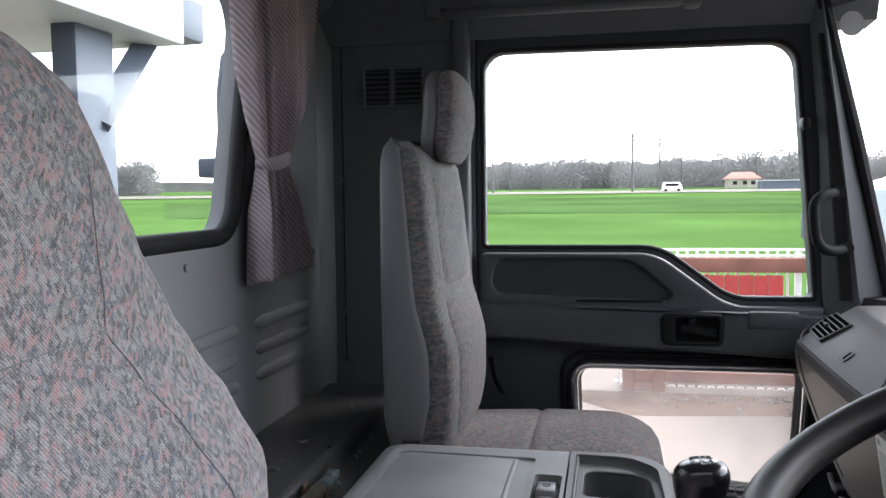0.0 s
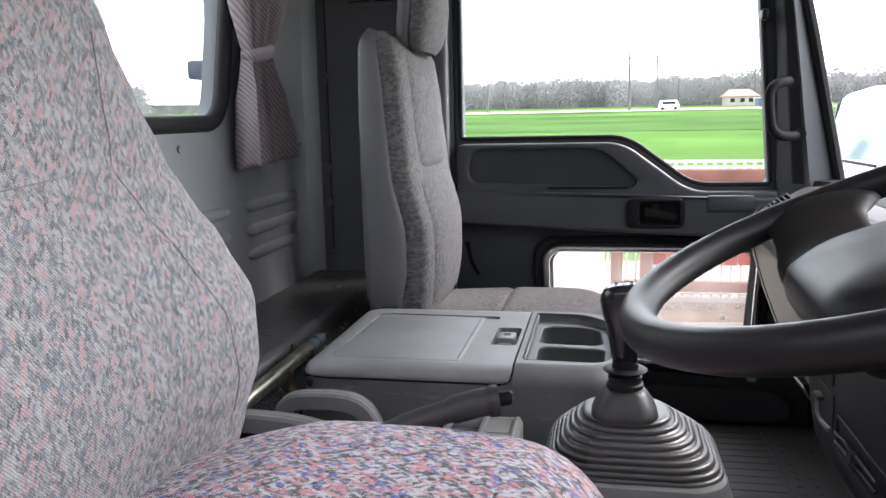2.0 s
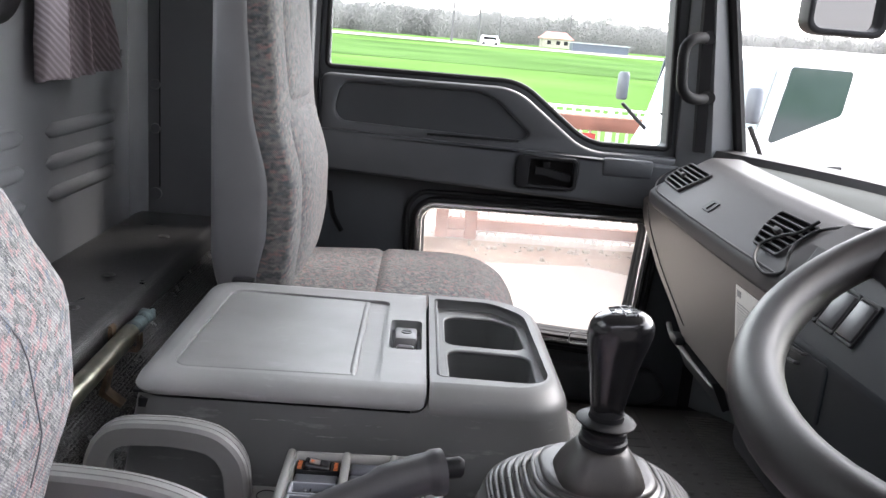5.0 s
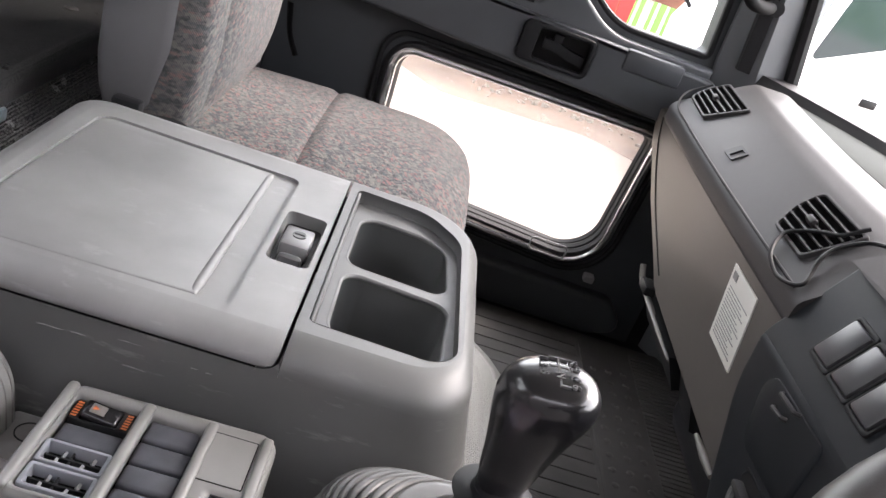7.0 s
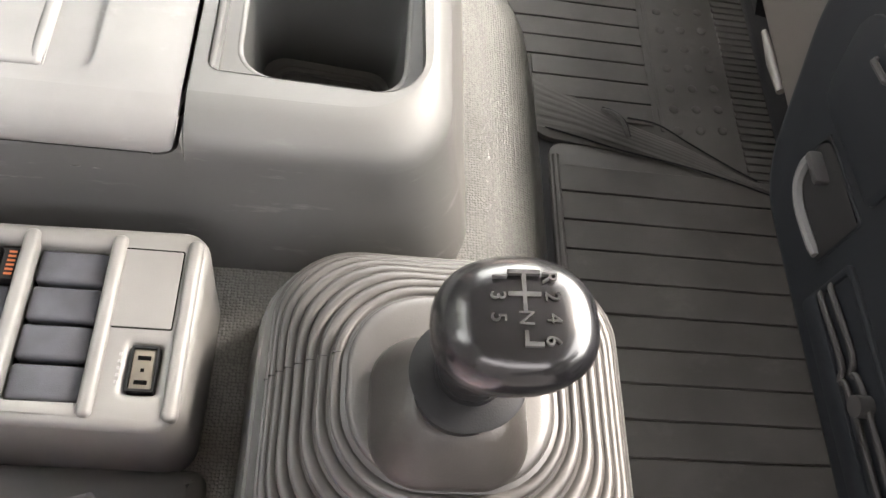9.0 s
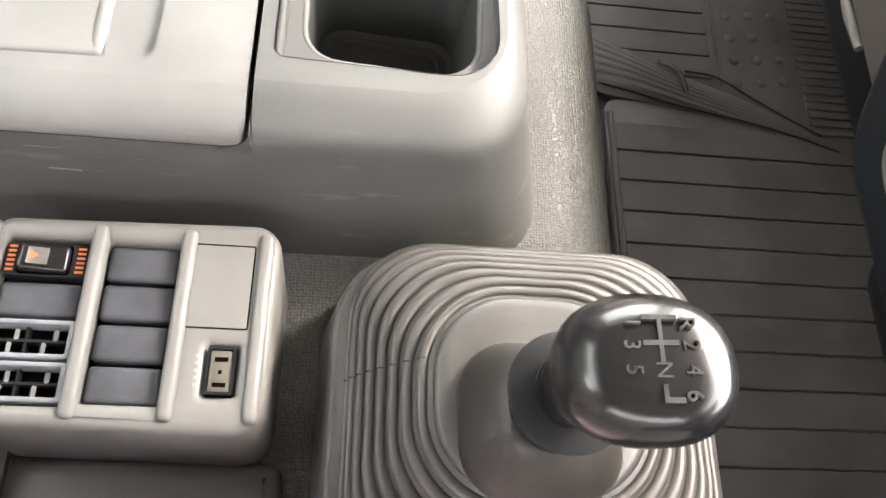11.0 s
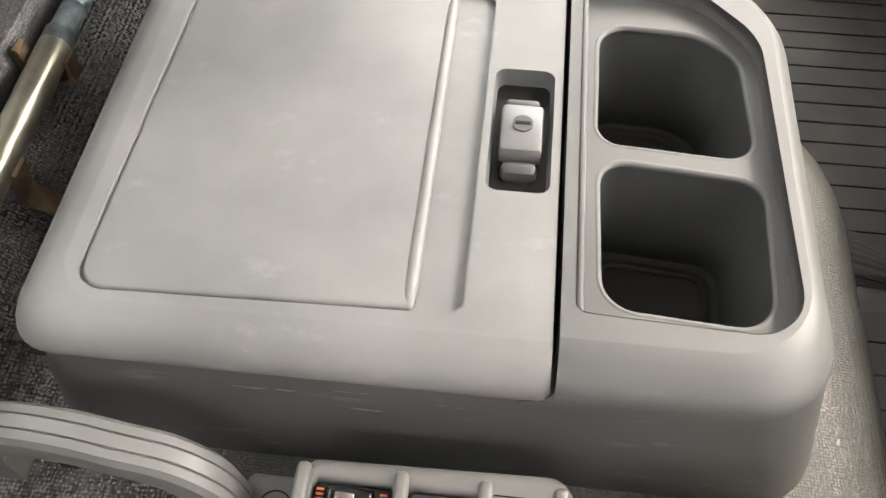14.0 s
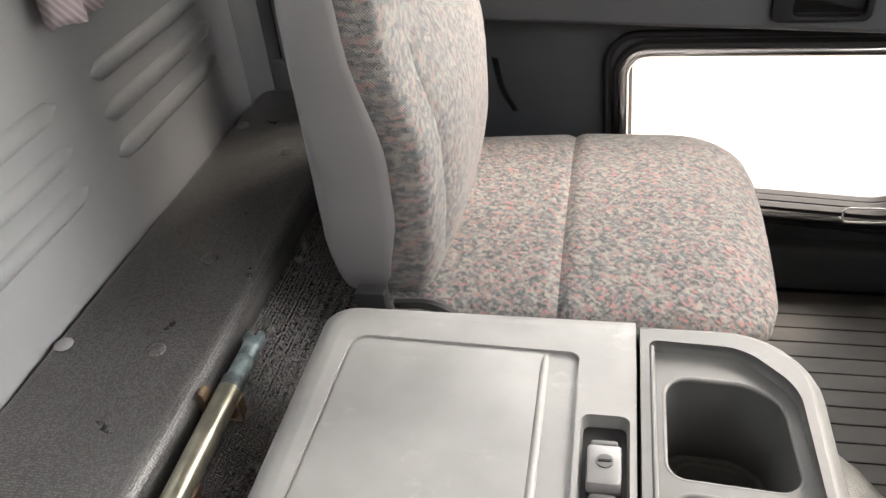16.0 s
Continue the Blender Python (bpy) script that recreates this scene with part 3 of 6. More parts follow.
part("low_seal", tube([(u, 1.985, v) for u, v in LOW], 0.013, 8, closed=True), RUBBER, door, "black rubber seal of the low window")
LC = (sum(u for u, v in LOW) / len(LOW), sum(v for u, v in LOW) / len(LOW))
for y, k, r in ((2.002, 0.985, 0.012), (2.018, 0.972, 0.012)):
    part("low_gasket", tube([(LC[0] + (u - LC[0]) * k, y, LC[1] + (v - LC[1]) * (k - 0.008)) for u, v in LOW], r, 8, closed=True), RUBBER, door)
part("low_frame", tube([(u, 1.979, v) for u, v in rpoly([(-0.056, 0.569, 0.04), (-0.047, 0.298, 0.045), (0.455, 0.257, 0.085), (0.473, 0.569, 0.025)], 8)], 0.0095, 12, closed=True), CHROME, door, "bright metal strip round the low window")
wpane = part("door_glass", plate(rpoly([(-0.28, 1.325, 0.05), (-0.28, 0.83), (0.13, 0.83, 0.13), (0.29, 0.71, 0.13), (0.495, 0.71), (0.465, 1.325, 0.055)]), [], "y", 2.030, 2.035), GLASS, door, "clear side window glass")
lpane = part("low_glass", plate(rpoly([(-0.07, 0.585, 0.04), (-0.06, 0.285, 0.05), (0.47, 0.25, 0.09), (0.49, 0.585, 0.03)]), [], "y", 2.020, 2.025), VEILED, door, "dusty glass of the low window, veiled for glare")
wpane.visible_shadow = lpane.visible_shadow = False
BEZ = rrect(0.150, 0.278, 0.632, 0.697, 0.010)
POC = rpoly([(-0.240, 0.822, 0.03), (0.080, 0.822, 0.11), (0.172, 0.742, 0.05), (0.158, 0.728, 0.006), (-0.255, 0.740, 0.03)], 8)
UP = rpoly([(-0.283, 0.838, 0.02), (0.135, 0.838, 0.13), (0.298, 0.716, 0.13), (0.50, 0.716, 0), (0.50, 0.685, 0), (-0.283, 0.70, 0)], 8)
part("upper_trim", plate(UP, [POC], "y", 1.987, 1.957, 0.008, 3), DARKPL, door, "dark grey moulded upper door trim")
part("pocket_back", plate(rpoly([(-0.245, 0.826, 0.03), (0.085, 0.826, 0.11), (0.180, 0.742, 0.05), (0.165, 0.724, 0.006), (-0.26, 0.736, 0.03)], 8), [], "y", 1.984, 1.966), PANEL, door, "recessed dark trim insert")
part("armrest", plate(rpoly([(-0.285, 0.722, 0.012), (0.51, 0.700, 0.012), (0.51, 0.598, 0.02), (-0.285, 0.636, 0.03)]), [BEZ], "y", 1.985, 1.938, 0.008, 4), DARKPL, door, "dark grey moulded armrest")
part("ledge_slot", box(-0.05, 0.15, 1.953, 1.962, 0.7225, 0.7285, 0.002), BLACK, door)
hb = part("door_handle", plate(rrect(0.147, 0.281, 0.629, 0.700, 0.012), [rrect(0.176, 0.272, 0.637, 0.692, 0.008)], "y", 1.945, 1.931, 0.003), BLACK, door, "black door handle in a recessed bezel")
part("cup", box(0.150, 0.278, 1.966, 1.982, 0.632, 0.697), RUBBER, hb)
part("lever", loft([[(x, 1.944 + dy, z + dz) for dy, dz in ((-0.006, -0.009), (0.008, -0.010), (0.008, 0.009), (-0.006, 0.008))] for x, z in ((0.190, 0.668), (0.215, 0.667), (0.24, 0.660), (0.267, 0.656))]), BLACK, hb)
part("lock_button", box(0.205, 0.222, 1.94, 1.955, 0.672, 0.689, 0.003), BLACK, hb)
part("switch_cover", turned(box(0.335, 0.445, 1.934, 1.952, 0.668, 0.708, 0.006), Matrix()), DARKPL, door, "blank switch cover on the armrest")
part("outer_bead", tube([(LC[0] + (u - LC[0]) * 1.085, 1.982, LC[1] + (v - LC[1]) * 1.16) for u, v in LOW], 0.006, 10, closed=True), BLACK, door, "raised black bead round the low window")
part("window_catch", tube([(u, 1.968, v) for u, v in rrect(0.316, 0.392, 0.268, 0.296, 0.009)], 0.0017, 8, closed=True), PRINT, door, "clear plastic window catch")
part("catch_peg", box(0.448, 0.470, 1.962, 1.985, 0.236, 0.252, 0.004), PRINT, door, "pale window peg")
part("lower_card", plate(rpoly([(-0.285, 0.232, 0.01), (0.52, 0.215, 0.03), (0.575, 0.155, 0.05), (0.50, 0.128, 0.03), (-0.285, 0.132, 0.02)], 6), [], "y", 1.987, 1.950, 0.012, 4), PANEL, door, "black lower door card with a rounded edge")

# ---- front pillar, windscreen ----
pil = tagged(part("pillar_front", loft([[(x0, 1.975, z), (x0 - 0.005, 2.06, z), (x1 + 0.02, 2.06, z), (x1, 1.955, z), ((x0 + x1) / 2, 1.935, z)] for z, x0, x1 in ((0.60, 0.520, 0.665), (0.74, 0.500, 0.630), (1.08, 0.487, 0.557), (1.34, 0.466, 0.505), (1.50, 0.450, 0.475))]), TRIMGREY), "dark grey front pillar trim", "pillar", kind="structure")
part("pillar_seal", tube([(0.642, 1.950, 0.70), (0.560, 1.950, 1.08), (0.497, 1.95, 1.34), (0.46, 1.95, 1.5)], 0.014, 8), RUBBER, pil)
part("belt_slot", loft([[(x0, 1.944, z), (x0, 1.975, z), (x0 + 0.022, 1.975, z), (x0 + 0.022, 1.938, z)] for z, x0 in ((0.735, 0.530), (0.90, 0.516), (1.1, 0.499), (1.32, 0.476))]), RUBBER, pil)
GRABM = mat("grip_rubber", (0.012, 0.012, 0.013), 0.65, vary=0.1, scale=20, grain=1200, bump=0.15, spec=0.18)
grab = tagged(part("grab_handle", tube(smooth_path([(0.515, 1.932, 0.972), (0.492, 1.905, 0.972), (0.470, 1.890, 0.964), (0.458, 1.886, 0.945), (0.460, 1.886, 0.905), (0.466, 1.888, 0.870), (0.482, 1.890, 0.852), (0.508, 1.905, 0.848), (0.535, 1.932, 0.852)], 5), 0.0115, 10, flat=1.0), GRABM), "black moulded grab handle bolted to the front pillar", "grab handle")
for x, z in ((0.515, 0.973), (0.535, 0.852)):
    part("bolt_cap", cyl((x, 1.940, z), (x, 1.915, z), 0.013, 16), GRABM, grab)
part("kick_panel", box(0.585, 0.92, 1.99, 2.06, 0.06, 0.70, 0.004), BLACK, pil, "black kick panel")
part("door_stop", box(0.445, 0.462, 1.945, 1.985, 1.115, 1.140, 0.005), BLACK, pil)

# windscreen, gently bowed, and its frame
def screen_x(y, z):
    return 0.86 - 0.235 * abs((y - 1.085) / 0.87) ** 2.6 - 0.18 * (z - 0.72)


rings = [[(screen_x(0.16 + 1.84 * i / 24, z), 0.16 + 1.84 * i / 24, z) for i in range(25)] for z in (0.70, 0.95, 1.2, 1.44)]
ws = part("window_2", loft(rings, close=False), GLASS)
tagged(ws, "wide clear windscreen glass", "window", kind="structure")
ws.visible_shadow = False
tagged(part("front_panel", loft([[(screen_x(0.16 + 1.84 * i / 24, 0.72) + dx, 0.16 + 1.84 * i / 24, z) for i in range(25)] for dx, z in ((-0.01, 0.705), (0.03, 0.70), (0.03, 0.06), (-0.01, 0.06))], close=False), TRIMGREY), "grey painted front panel below the windscreen", "panel", kind="structure")
tagged(part("front_header", loft([[(screen_x(0.16 + 1.84 * i / 24, 1.42) + dx, 0.16 + 1.84 * i / 24, z) for i in range(25)] for dx, z in ((-0.07, 1.50), (-0.005, 1.375), (0.02, 1.385), (0.03, 1.55))], close=False), TRIMGREY), "grey header above the windscreen", "trim", kind="structure")

# ---- floor hump, console ----
rings = [[(u, v, z) for u, v in rpoly([(-0.335, y0, 0.02), (x1, y0, 0.05), (x1, y1, 0.15), (-0.335, y1, 0.02)], 8)] for x1, y0, y1, z in ((0.318, 0.70, 1.475, FLOOR - 0.02), (0.285, 0.715, 1.445, 0.20), (0.252, 0.73, 1.42, 0.30), (0.223, 0.75, 1.40, 0.38), (0.214, 0.755, 1.395, 0.395), (0.196, 0.77, 1.385, 0.4055), (0.165, 0.79, 1.37, 0.41))]
tagged(part("shelf_front", loft([[(-0.481, y, 0.47), (-0.470, y, 0.455), (-0.43, y, 0.425), (-0.36, y, 0.41), (-0.34, y, 0.40), (-0.34, y, 0.10)] for y in (0.72, 0.9, 1.1, 1.3, 1.60, 1.98)], close=False), VINYLF), "black grained vinyl slope between shelf and console", "panel", kind="structure")
tagged(part("engine_cover", loft(rings), HUMPV), "grey-green grained vinyl engine cover under the console", "engine cover", kind="structure")



def ring(x0, x1, y0, y1, r, z, seg=6):
    return [(u, v, z) for u, v in rrect(x0, x1, y0, y1, r, seg)]


con = thing("centre_console", (-0.1, 1.17, 0.43), "grey moulded plastic centre console with two square cup wells", "console")
def sided(x0, x1, y0, y1, r0, r1, z):
    """A ring with both corners at x0 rounded by r0 and both at x1 by r1."""
    return [(u, v, z) for u, v in rpoly([(x0, y0, r0), (x1, y0, r1), (x1, y1, r1 * 1.7), (x0, y1, r0)], 8)]


body = part("body", loft([sided(-0.352 - 0.15 * (0.5302 - z), x1, y0, y1, 0.035, 0.05, z) for x1, y0, y1, z in ((0.168, 0.985, 1.380, 0.360), (0.158, 0.988, 1.374, 0.400), (0.145, 0.990, 1.368, 0.450), (0.133, 0.9935, 1.361, 0.495), (0.124, 0.996, 1.355, 0.5302))], caps=False), FLANK, con)
part("inner_deck", box(-0.345, -0.040, 1.0, 1.35, 0.515, 0.525), BLACK, con)
TR = rpoly([(-0.026, 1.041, 0.008), (0.1035, 1.036, 0.030), (0.0990, 1.276, 0.055), (0.058, 1.322, 0.05), (-0.026, 1.326, 0.008)], 8)
prof = ((0.124, 0.996, 1.355, 0.5302), (0.1235, 0.9965, 1.3545, 0.537), (0.122, 0.9985, 1.3535, 0.5415), (0.1195, 1.002, 1.352, 0.5455), (0.1165, 1.007, 1.350, 0.5490), (0.1135, 1.013, 1.347, 0.5530), (0.1105, 1.019, 1.344, 0.5554), (0.108, 1.024, 1.341, 0.5565))
part("cup_surround", loft([sided(-0.0345, x1, y0, y1, 0.0, 0.05, z) for x1, y0, y1, z in prof], caps=False), GREY, con)
top = [(u, v) for u, v, z in sided(-0.0345, 0.108, 1.024, 1.341, 0.0, 0.05, 0)]
part("surround_top", plate(top, [TR], "z", 0.550, 0.5565), GREY, con)
part("tray_wall", loft([[(u, v, z) for u, v in TR] for z in (0.557, 0.541)], caps=False), GREY, con)
C1 = rpoly([(-0.0150, 1.178, 0.018), (0.0935, 1.171, 0.020), (0.0885, 1.270, 0.030), (0.060, 1.292, 0.04), (-0.014, 1.296, 0.024)], 6)
C2 = rpoly([(-0.0115, 1.052, 0.024), (0.0925, 1.045, 0.024), (0.0965, 1.158, 0.020), (-0.0135, 1.167, 0.020)], 6)
part("tray", plate(TR, [C1, C2], "z", 0.530, 0.5425), GREY, con)
part("tray_ridge", box(-0.026, -0.0215, 1.042, 1.322, 0.541, 0.5555, 0.002), GREY, con)
for c in (C1, C2):
    cx, cy = sum(u for u, v in c) / len(c), sum(v for u, v in c) / len(c)
    part("well_lip", tube([(u, v, 0.5402) for u, v in c], 0.0026, 10, closed=True), GREY, con)
    levels = ((1.0, 0.5425), (0.96, 0.50), (0.92, 0.450), (0.89, 0.442), (0.80, 0.4395))
    # well sides and floor take the darker grey in place of deep shade
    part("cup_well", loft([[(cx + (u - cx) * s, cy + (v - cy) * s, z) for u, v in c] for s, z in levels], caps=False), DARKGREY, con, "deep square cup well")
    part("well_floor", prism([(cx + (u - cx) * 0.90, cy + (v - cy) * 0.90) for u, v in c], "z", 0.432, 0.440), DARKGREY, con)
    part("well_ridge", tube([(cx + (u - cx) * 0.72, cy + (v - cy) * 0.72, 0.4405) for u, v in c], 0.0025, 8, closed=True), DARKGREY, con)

PK = rrect(-0.0845, -0.0435, 1.124, 1.230, 0.008)
lidp = ((-0.353, 0.9945, 1.364, 0.5335), (-0.354, 0.9935, 1.3645, 0.5365), (-0.353, 0.9945, 1.364, 0.540), (-0.351, 0.9965, 1.362, 0.5445), (-0.345, 1.002, 1.357, 0.5495), (-0.337, 1.011, 1.350, 0.5525), (-0.328, 1.022, 1.342, 0.5535))
lidm = loft([[(u, v, z) for u, v in rpoly([(x0, y0, 0.03), (-0.052, y0, 0), (-0.048, y0, 0), (-0.045, y0, 0), (-0.042, y0, 0), (-0.040, y0, 0), (-0.0380, y0, 0), (-0.0380, y1, 0.001), (x0, y1, 0.03)], 8)] for x0, y0, y1, z in lidp], caps=False)
for v in lidm.verts:
    if v.co.y < 1.03 and v.co.x > -0.0525:
        v.co.z = max(v.co.z, 0.5335 + 0.014 - math.sqrt(max(0.0, 0.014 ** 2 - (v.co.x + 0.052) ** 2)))
lid = part("lid", lidm, LID, con, "scuffed grey storage lid with a lock")
REC = rpoly([(-0.3185, 1.028, 0.018), (-0.0895, 1.034, 0.010), (-0.0895, 1.306, 0.010), (-0.3135, 1.313, 0.018)], 6)
part("lid_top", plate([(u, v) for u, v, z in sided(-0.328, -0.0380, 1.022, 1.342, 0.03, 0.001, 0)], [PK, REC], "z", 0.545, 0.5535), LID, lid, smooth=False)
# black filler for the shade in the gap below the lid
part("lid_gap_shade", box(-0.3505, -0.0385, 1.000, 1.360, 0.5315, 0.5345), BLACK, lid)
part("corner_fill", plate([(-0.0345, 0.5270), (-0.054, 0.5270)] + [(-0.052 + 0.0165 * math.sin(a * math.pi / 16), 0.5475 - 0.0165 * math.cos(a * math.pi / 16)) for a in range(9)], [], "y", 1.02, 0.9950), FLANK, con)
SCUFFED = mat("rubbed_plastic", (0.20, 0.20, 0.195), 0.6, vary=0.5, scale=160, bump=0)
part("scratch", tube([(0.0045, 0.9947, 0.511), (0.012, 0.9944, 0.5055), (0.030, 0.9939, 0.4975), (0.0475, 0.9934, 0.4880)], [0.0001, 0.00014, 0.00018, 0.0001], 5), SCUFFED, con, "pale scratch")
for x, z, w, r in ((-0.212, 0.512, 0.011, 0.0005), (-0.190, 0.513, 0.006, 0.0004), (-0.146, 0.497, 0.010, 0.0007), (-0.137, 0.4965, 0.005, 0.0005), (-0.150, 0.519, 0.010, 0.0003), (-0.098, 0.513, 0.003, 0.0005), (-0.086, 0.5125, 0.003, 0.0004)):
    part("scuff", tube([(x - w, 0.9948 - 0.03 * (0.52 - z), z - 0.0006), (x - 0.4 * w, 0.9945 - 0.03 * (0.52 - z), z + 0.0003), (x + 0.5 * w, 0.9945 - 0.03 * (0.52 - z), z), (x + w, 0.9948 - 0.03 * (0.52 - z), z + 0.0005)], [0.0001, r, r * 0.7, 0.0001], 6), SCUFFED, con, "pale scuff")
part("panel_bed", box(-0.320, -0.1170, 1.026, 1.315, 0.544, 0.5503), LID, lid)
part("recess_floor", box(-0.320, -0.088, 1.026, 1.315, 0.544, 0.5492), LID, lid)
panel_ = plate(rpoly([(-0.3172, 1.0292, 0.017), (-0.118, 1.0345, 0.004), (-0.118, 1.3048, 0.004), (-0.3120, 1.3113, 0.017)], 6), [], "z", 0.547, 0.5527, 0.0024, 3)
for v in panel_.verts:
    v.co.z += 0.0004 - 0.0014 * (v.co.y - 1.023) / 0.288
part("lid_panel", panel_, LID, lid)
for x0, x1 in ((-0.1215, -0.1215),):
    part("moulded_rib", tube([(x0 + (x1 - x0) * q, 1.036 + 0.268 * q, 0.5498 - 0.0012 * q) for q in (0, 0.03, 0.07, 0.93, 0.97, 1)], [0.0028, 0.0040, 0.0046, 0.0046, 0.0040, 0.0028], 14), LID, lid)
part("latch_pocket", loft([[(u, v, z) for u, v in rrect(-0.0845 + d, -0.0435 - d, 1.124 + d, 1.230 - d, 0.008)] for d, z in ((0, 0.5535), (0.003, 0.535), (0.006, 0.531), (0.018, 0.5305))], caps=False), GREY, lid)
# pocket floor made black: the shade round the latch is in its colour
part("pocket_floor_shade", box(-0.0825, -0.0455, 1.127, 1.227, 0.527, 0.5405), RUBBER, lid)
latch = part("latch", box(-0.078, -0.050, 1.156, 1.196, 0.532, 0.556, 0.003), mat("latch_plastic", (0.165, 0.165, 0.165), 0.34, vary=0.08, scale=40, bump=0.05), lid, "dark latch with a key slot")
part("latch_lip", box(-0.076, -0.052, 1.141, 1.153, 0.536, 0.550, 0.005), mat("lip_plastic", (0.075, 0.075, 0.077), 0.34, vary=0.08, scale=40, bump=0.05), latch)
# black strip for the shade between latch and lip
part("latch_shade", box(-0.077, -0.051, 1.152, 1.158, 0.5395, 0.5420), BLACK, latch)
part("latch_top", box(-0.075, -0.053, 1.199, 1.206, 0.532, 0.550, 0.002), DARKGREY, latch)
part("lock_barrel", cyl((-0.0635, 1.178, 0.555), (-0.0635, 1.178, 0.5572), 0.0068, 24), DARKGREY, latch)
part("key_slot", box(-0.0685, -0.0585, 1.1769, 1.1791, 0.5568, 0.5578), BLACK, latch)

# ---- switch panel and oddments tray beside the driver's seat ----
sp = thing("switch_panel", (-0.09, 0.9, 0.43), "grey switch panel with a hazard switch and blank covers", "switch panel")
SPO = rpoly([(-0.172, 0.846, 0.012), (-0.014, 0.842, 0.018), (-0.012, 0.966, 0.016), (-0.168, 0.962, 0.008)])
cols = ((-0.163, -0.115, 0.856, 0.950), (-0.109, -0.066, 0.858, 0.950))
part("housing", plate(SPO, [rrect(*c, 0.004) for c in cols] + [rrect(-0.0455, -0.0305, 0.8640, 0.8905, 0.001)], "z", 0.38, 0.498, 0.006, 3), SWGREY, sp)
part("housing_floor", box(-0.166, -0.02, 0.852, 0.956, 0.478, 0.484), GAPSHADE, sp)
for x in (-0.169, -0.112, -0.0635, -0.0205):
    part("divider", box(x - 0.0042, x + 0.0046, 0.8485, 0.9585, 0.490, 0.5012, 0.0036, 4), SWGREY, sp)
part("blank_plate", plate(rrect(-0.0592, -0.0268, 0.9010, 0.9500, 0.001), [], "z", 0.4960, 0.49835, 0.0003, 1), SWGREY, sp)
part("plate_gap", plate(rrect(-0.0600, -0.0260, 0.9002, 0.9508, 0.0015), [rrect(-0.0591, -0.0269, 0.9011, 0.9499, 0.001)], "z", 0.4965, 0.49815), GAPSHADE, sp)
pitch = 0.0232
for k in range(4):
    y1 = 0.9485 - k * pitch
    part("blank_switch", box(-0.1070, -0.0680, y1 - 0.0208, y1, 0.482, 0.4935, 0.0032, 3), SWBLUE, sp, "dark blank switch cover")
hz = part("hazard_switch", plate(rrect(-0.1615, -0.1165, 0.9275, 0.9482, 0.003), [rrect(-0.1545, -0.1265, 0.9290, 0.9470, 0.002)], "z", 0.482, 0.4935, 0.001), BLACK, sp, "hazard switch with orange marks")
part("rocker", turned(box(-0.0132, 0.0132, -0.0082, 0.0082, -0.008, 0.004, 0.0026, 3), pose(-0.1405, 0.938, 0.4935, 0, 8)), GLOSSB, hz)
part("rocker_strip", turned(box(-0.0085, 0.0025, -0.0050, 0.0050, 0.0036, 0.0043, 0.0006), pose(-0.1405, 0.938, 0.4935, 0, 8)), CHROMEDIM, hz)
for x in (-0.1580, -0.1213):
    for k in range(6):
        part("orange_mark", box(x - 0.0021, x + 0.0021, 0.9302 + k * 0.0028, 0.9315 + k * 0.0028, 0.4930, 0.4939), ORANGE, hz)
tri = bmesh.new()
tri.faces.new([tri.verts.new((-0.1465 + dx, 0.938 + dy, 0.4990 - dx * 0.14)) for dx, dy in ((0, 0.0026), (0.0044, 0), (0, -0.0026))])
part("orange_symbol", tri, ORANGE, hz, smooth=False)
part("blank_switch", box(-0.1610, -0.1170, 0.9045, 0.9250, 0.482, 0.4920, 0.0032, 3), SWBLUE, sp)
for y0 in (0.8806, 0.8574):
    sk = part("empty_socket", plate(rrect(-0.1625, -0.1160, y0, y0 + 0.0215, 0.003), [rrect(-0.1590, -0.1195, y0 + 0.0028, y0 + 0.0187, 0.001)], "z", 0.484, 0.4960, 0.0012), mat("socket_grey", (0.19, 0.20, 0.22), 0.4, vary=0.1, bump=0.05), sp, "empty switch socket with bare contacts")
    part("hollow", box(-0.1588, -0.1197, y0 + 0.0029, y0 + 0.0186, 0.4842, 0.4854), GAPSHADE, sk)
    part("bridge", box(-0.1588, -0.1197, y0 + 0.0100, y0 + 0.0114, 0.485, 0.4915), BLACK, sk)
    part("bridge", box(-0.1425, -0.1410, y0 + 0.0029, y0 + 0.0186, 0.485, 0.4905), BLACK, sk)
    for i, x in enumerate((-0.1505, -0.1475, -0.1330, -0.1275)):
        part("contact", turned(box(-0.0011, 0.0011, -0.0030, 0.0030, -0.003, 0.003), pose(x, y0 + 0.0065 + 0.0075 * (i % 2), 0.489, 0, 25)), TRIMGREY, sk)
lamp = part("rear_switch", plate(rrect(-0.0453, -0.0307, 0.8642, 0.8903, 0.001), [rrect(-0.0442, -0.0318, 0.8656, 0.8889, 0.001)], "z", 0.485, 0.4986), BLACK, sp, "small slotted toggle")
part("toggle", box(-0.0441, -0.0319, 0.8657, 0.8888, 0.486, 0.4975, 0.001), mat("tan_plastic", (0.110, 0.100, 0.080), 0.5, vary=0.15, bump=0), lamp)
for y in (0.8695, 0.8835):
    part("slot", box(-0.0415, -0.0345, y - 0.0012, y + 0.0012, 0.4968, 0.4979), GAPSHADE, lamp)
part("slot", box(-0.0390, -0.0372, 0.8755, 0.8775, 0.4968, 0.4979), GAPSHADE, lamp)
for k in range(5):
    part("print_bar", box(-0.0515, -0.0500, 0.868 + k * 0.004, 0.8700 + k * 0.004, 0.4976, 0.49812), PRINT, sp)

sp.location.x -= 0.004

tray = thing("oddments_tray", (-0.30, 0.88, 0.42), "grey moulded oddments tray with a raised side rail", "tray")
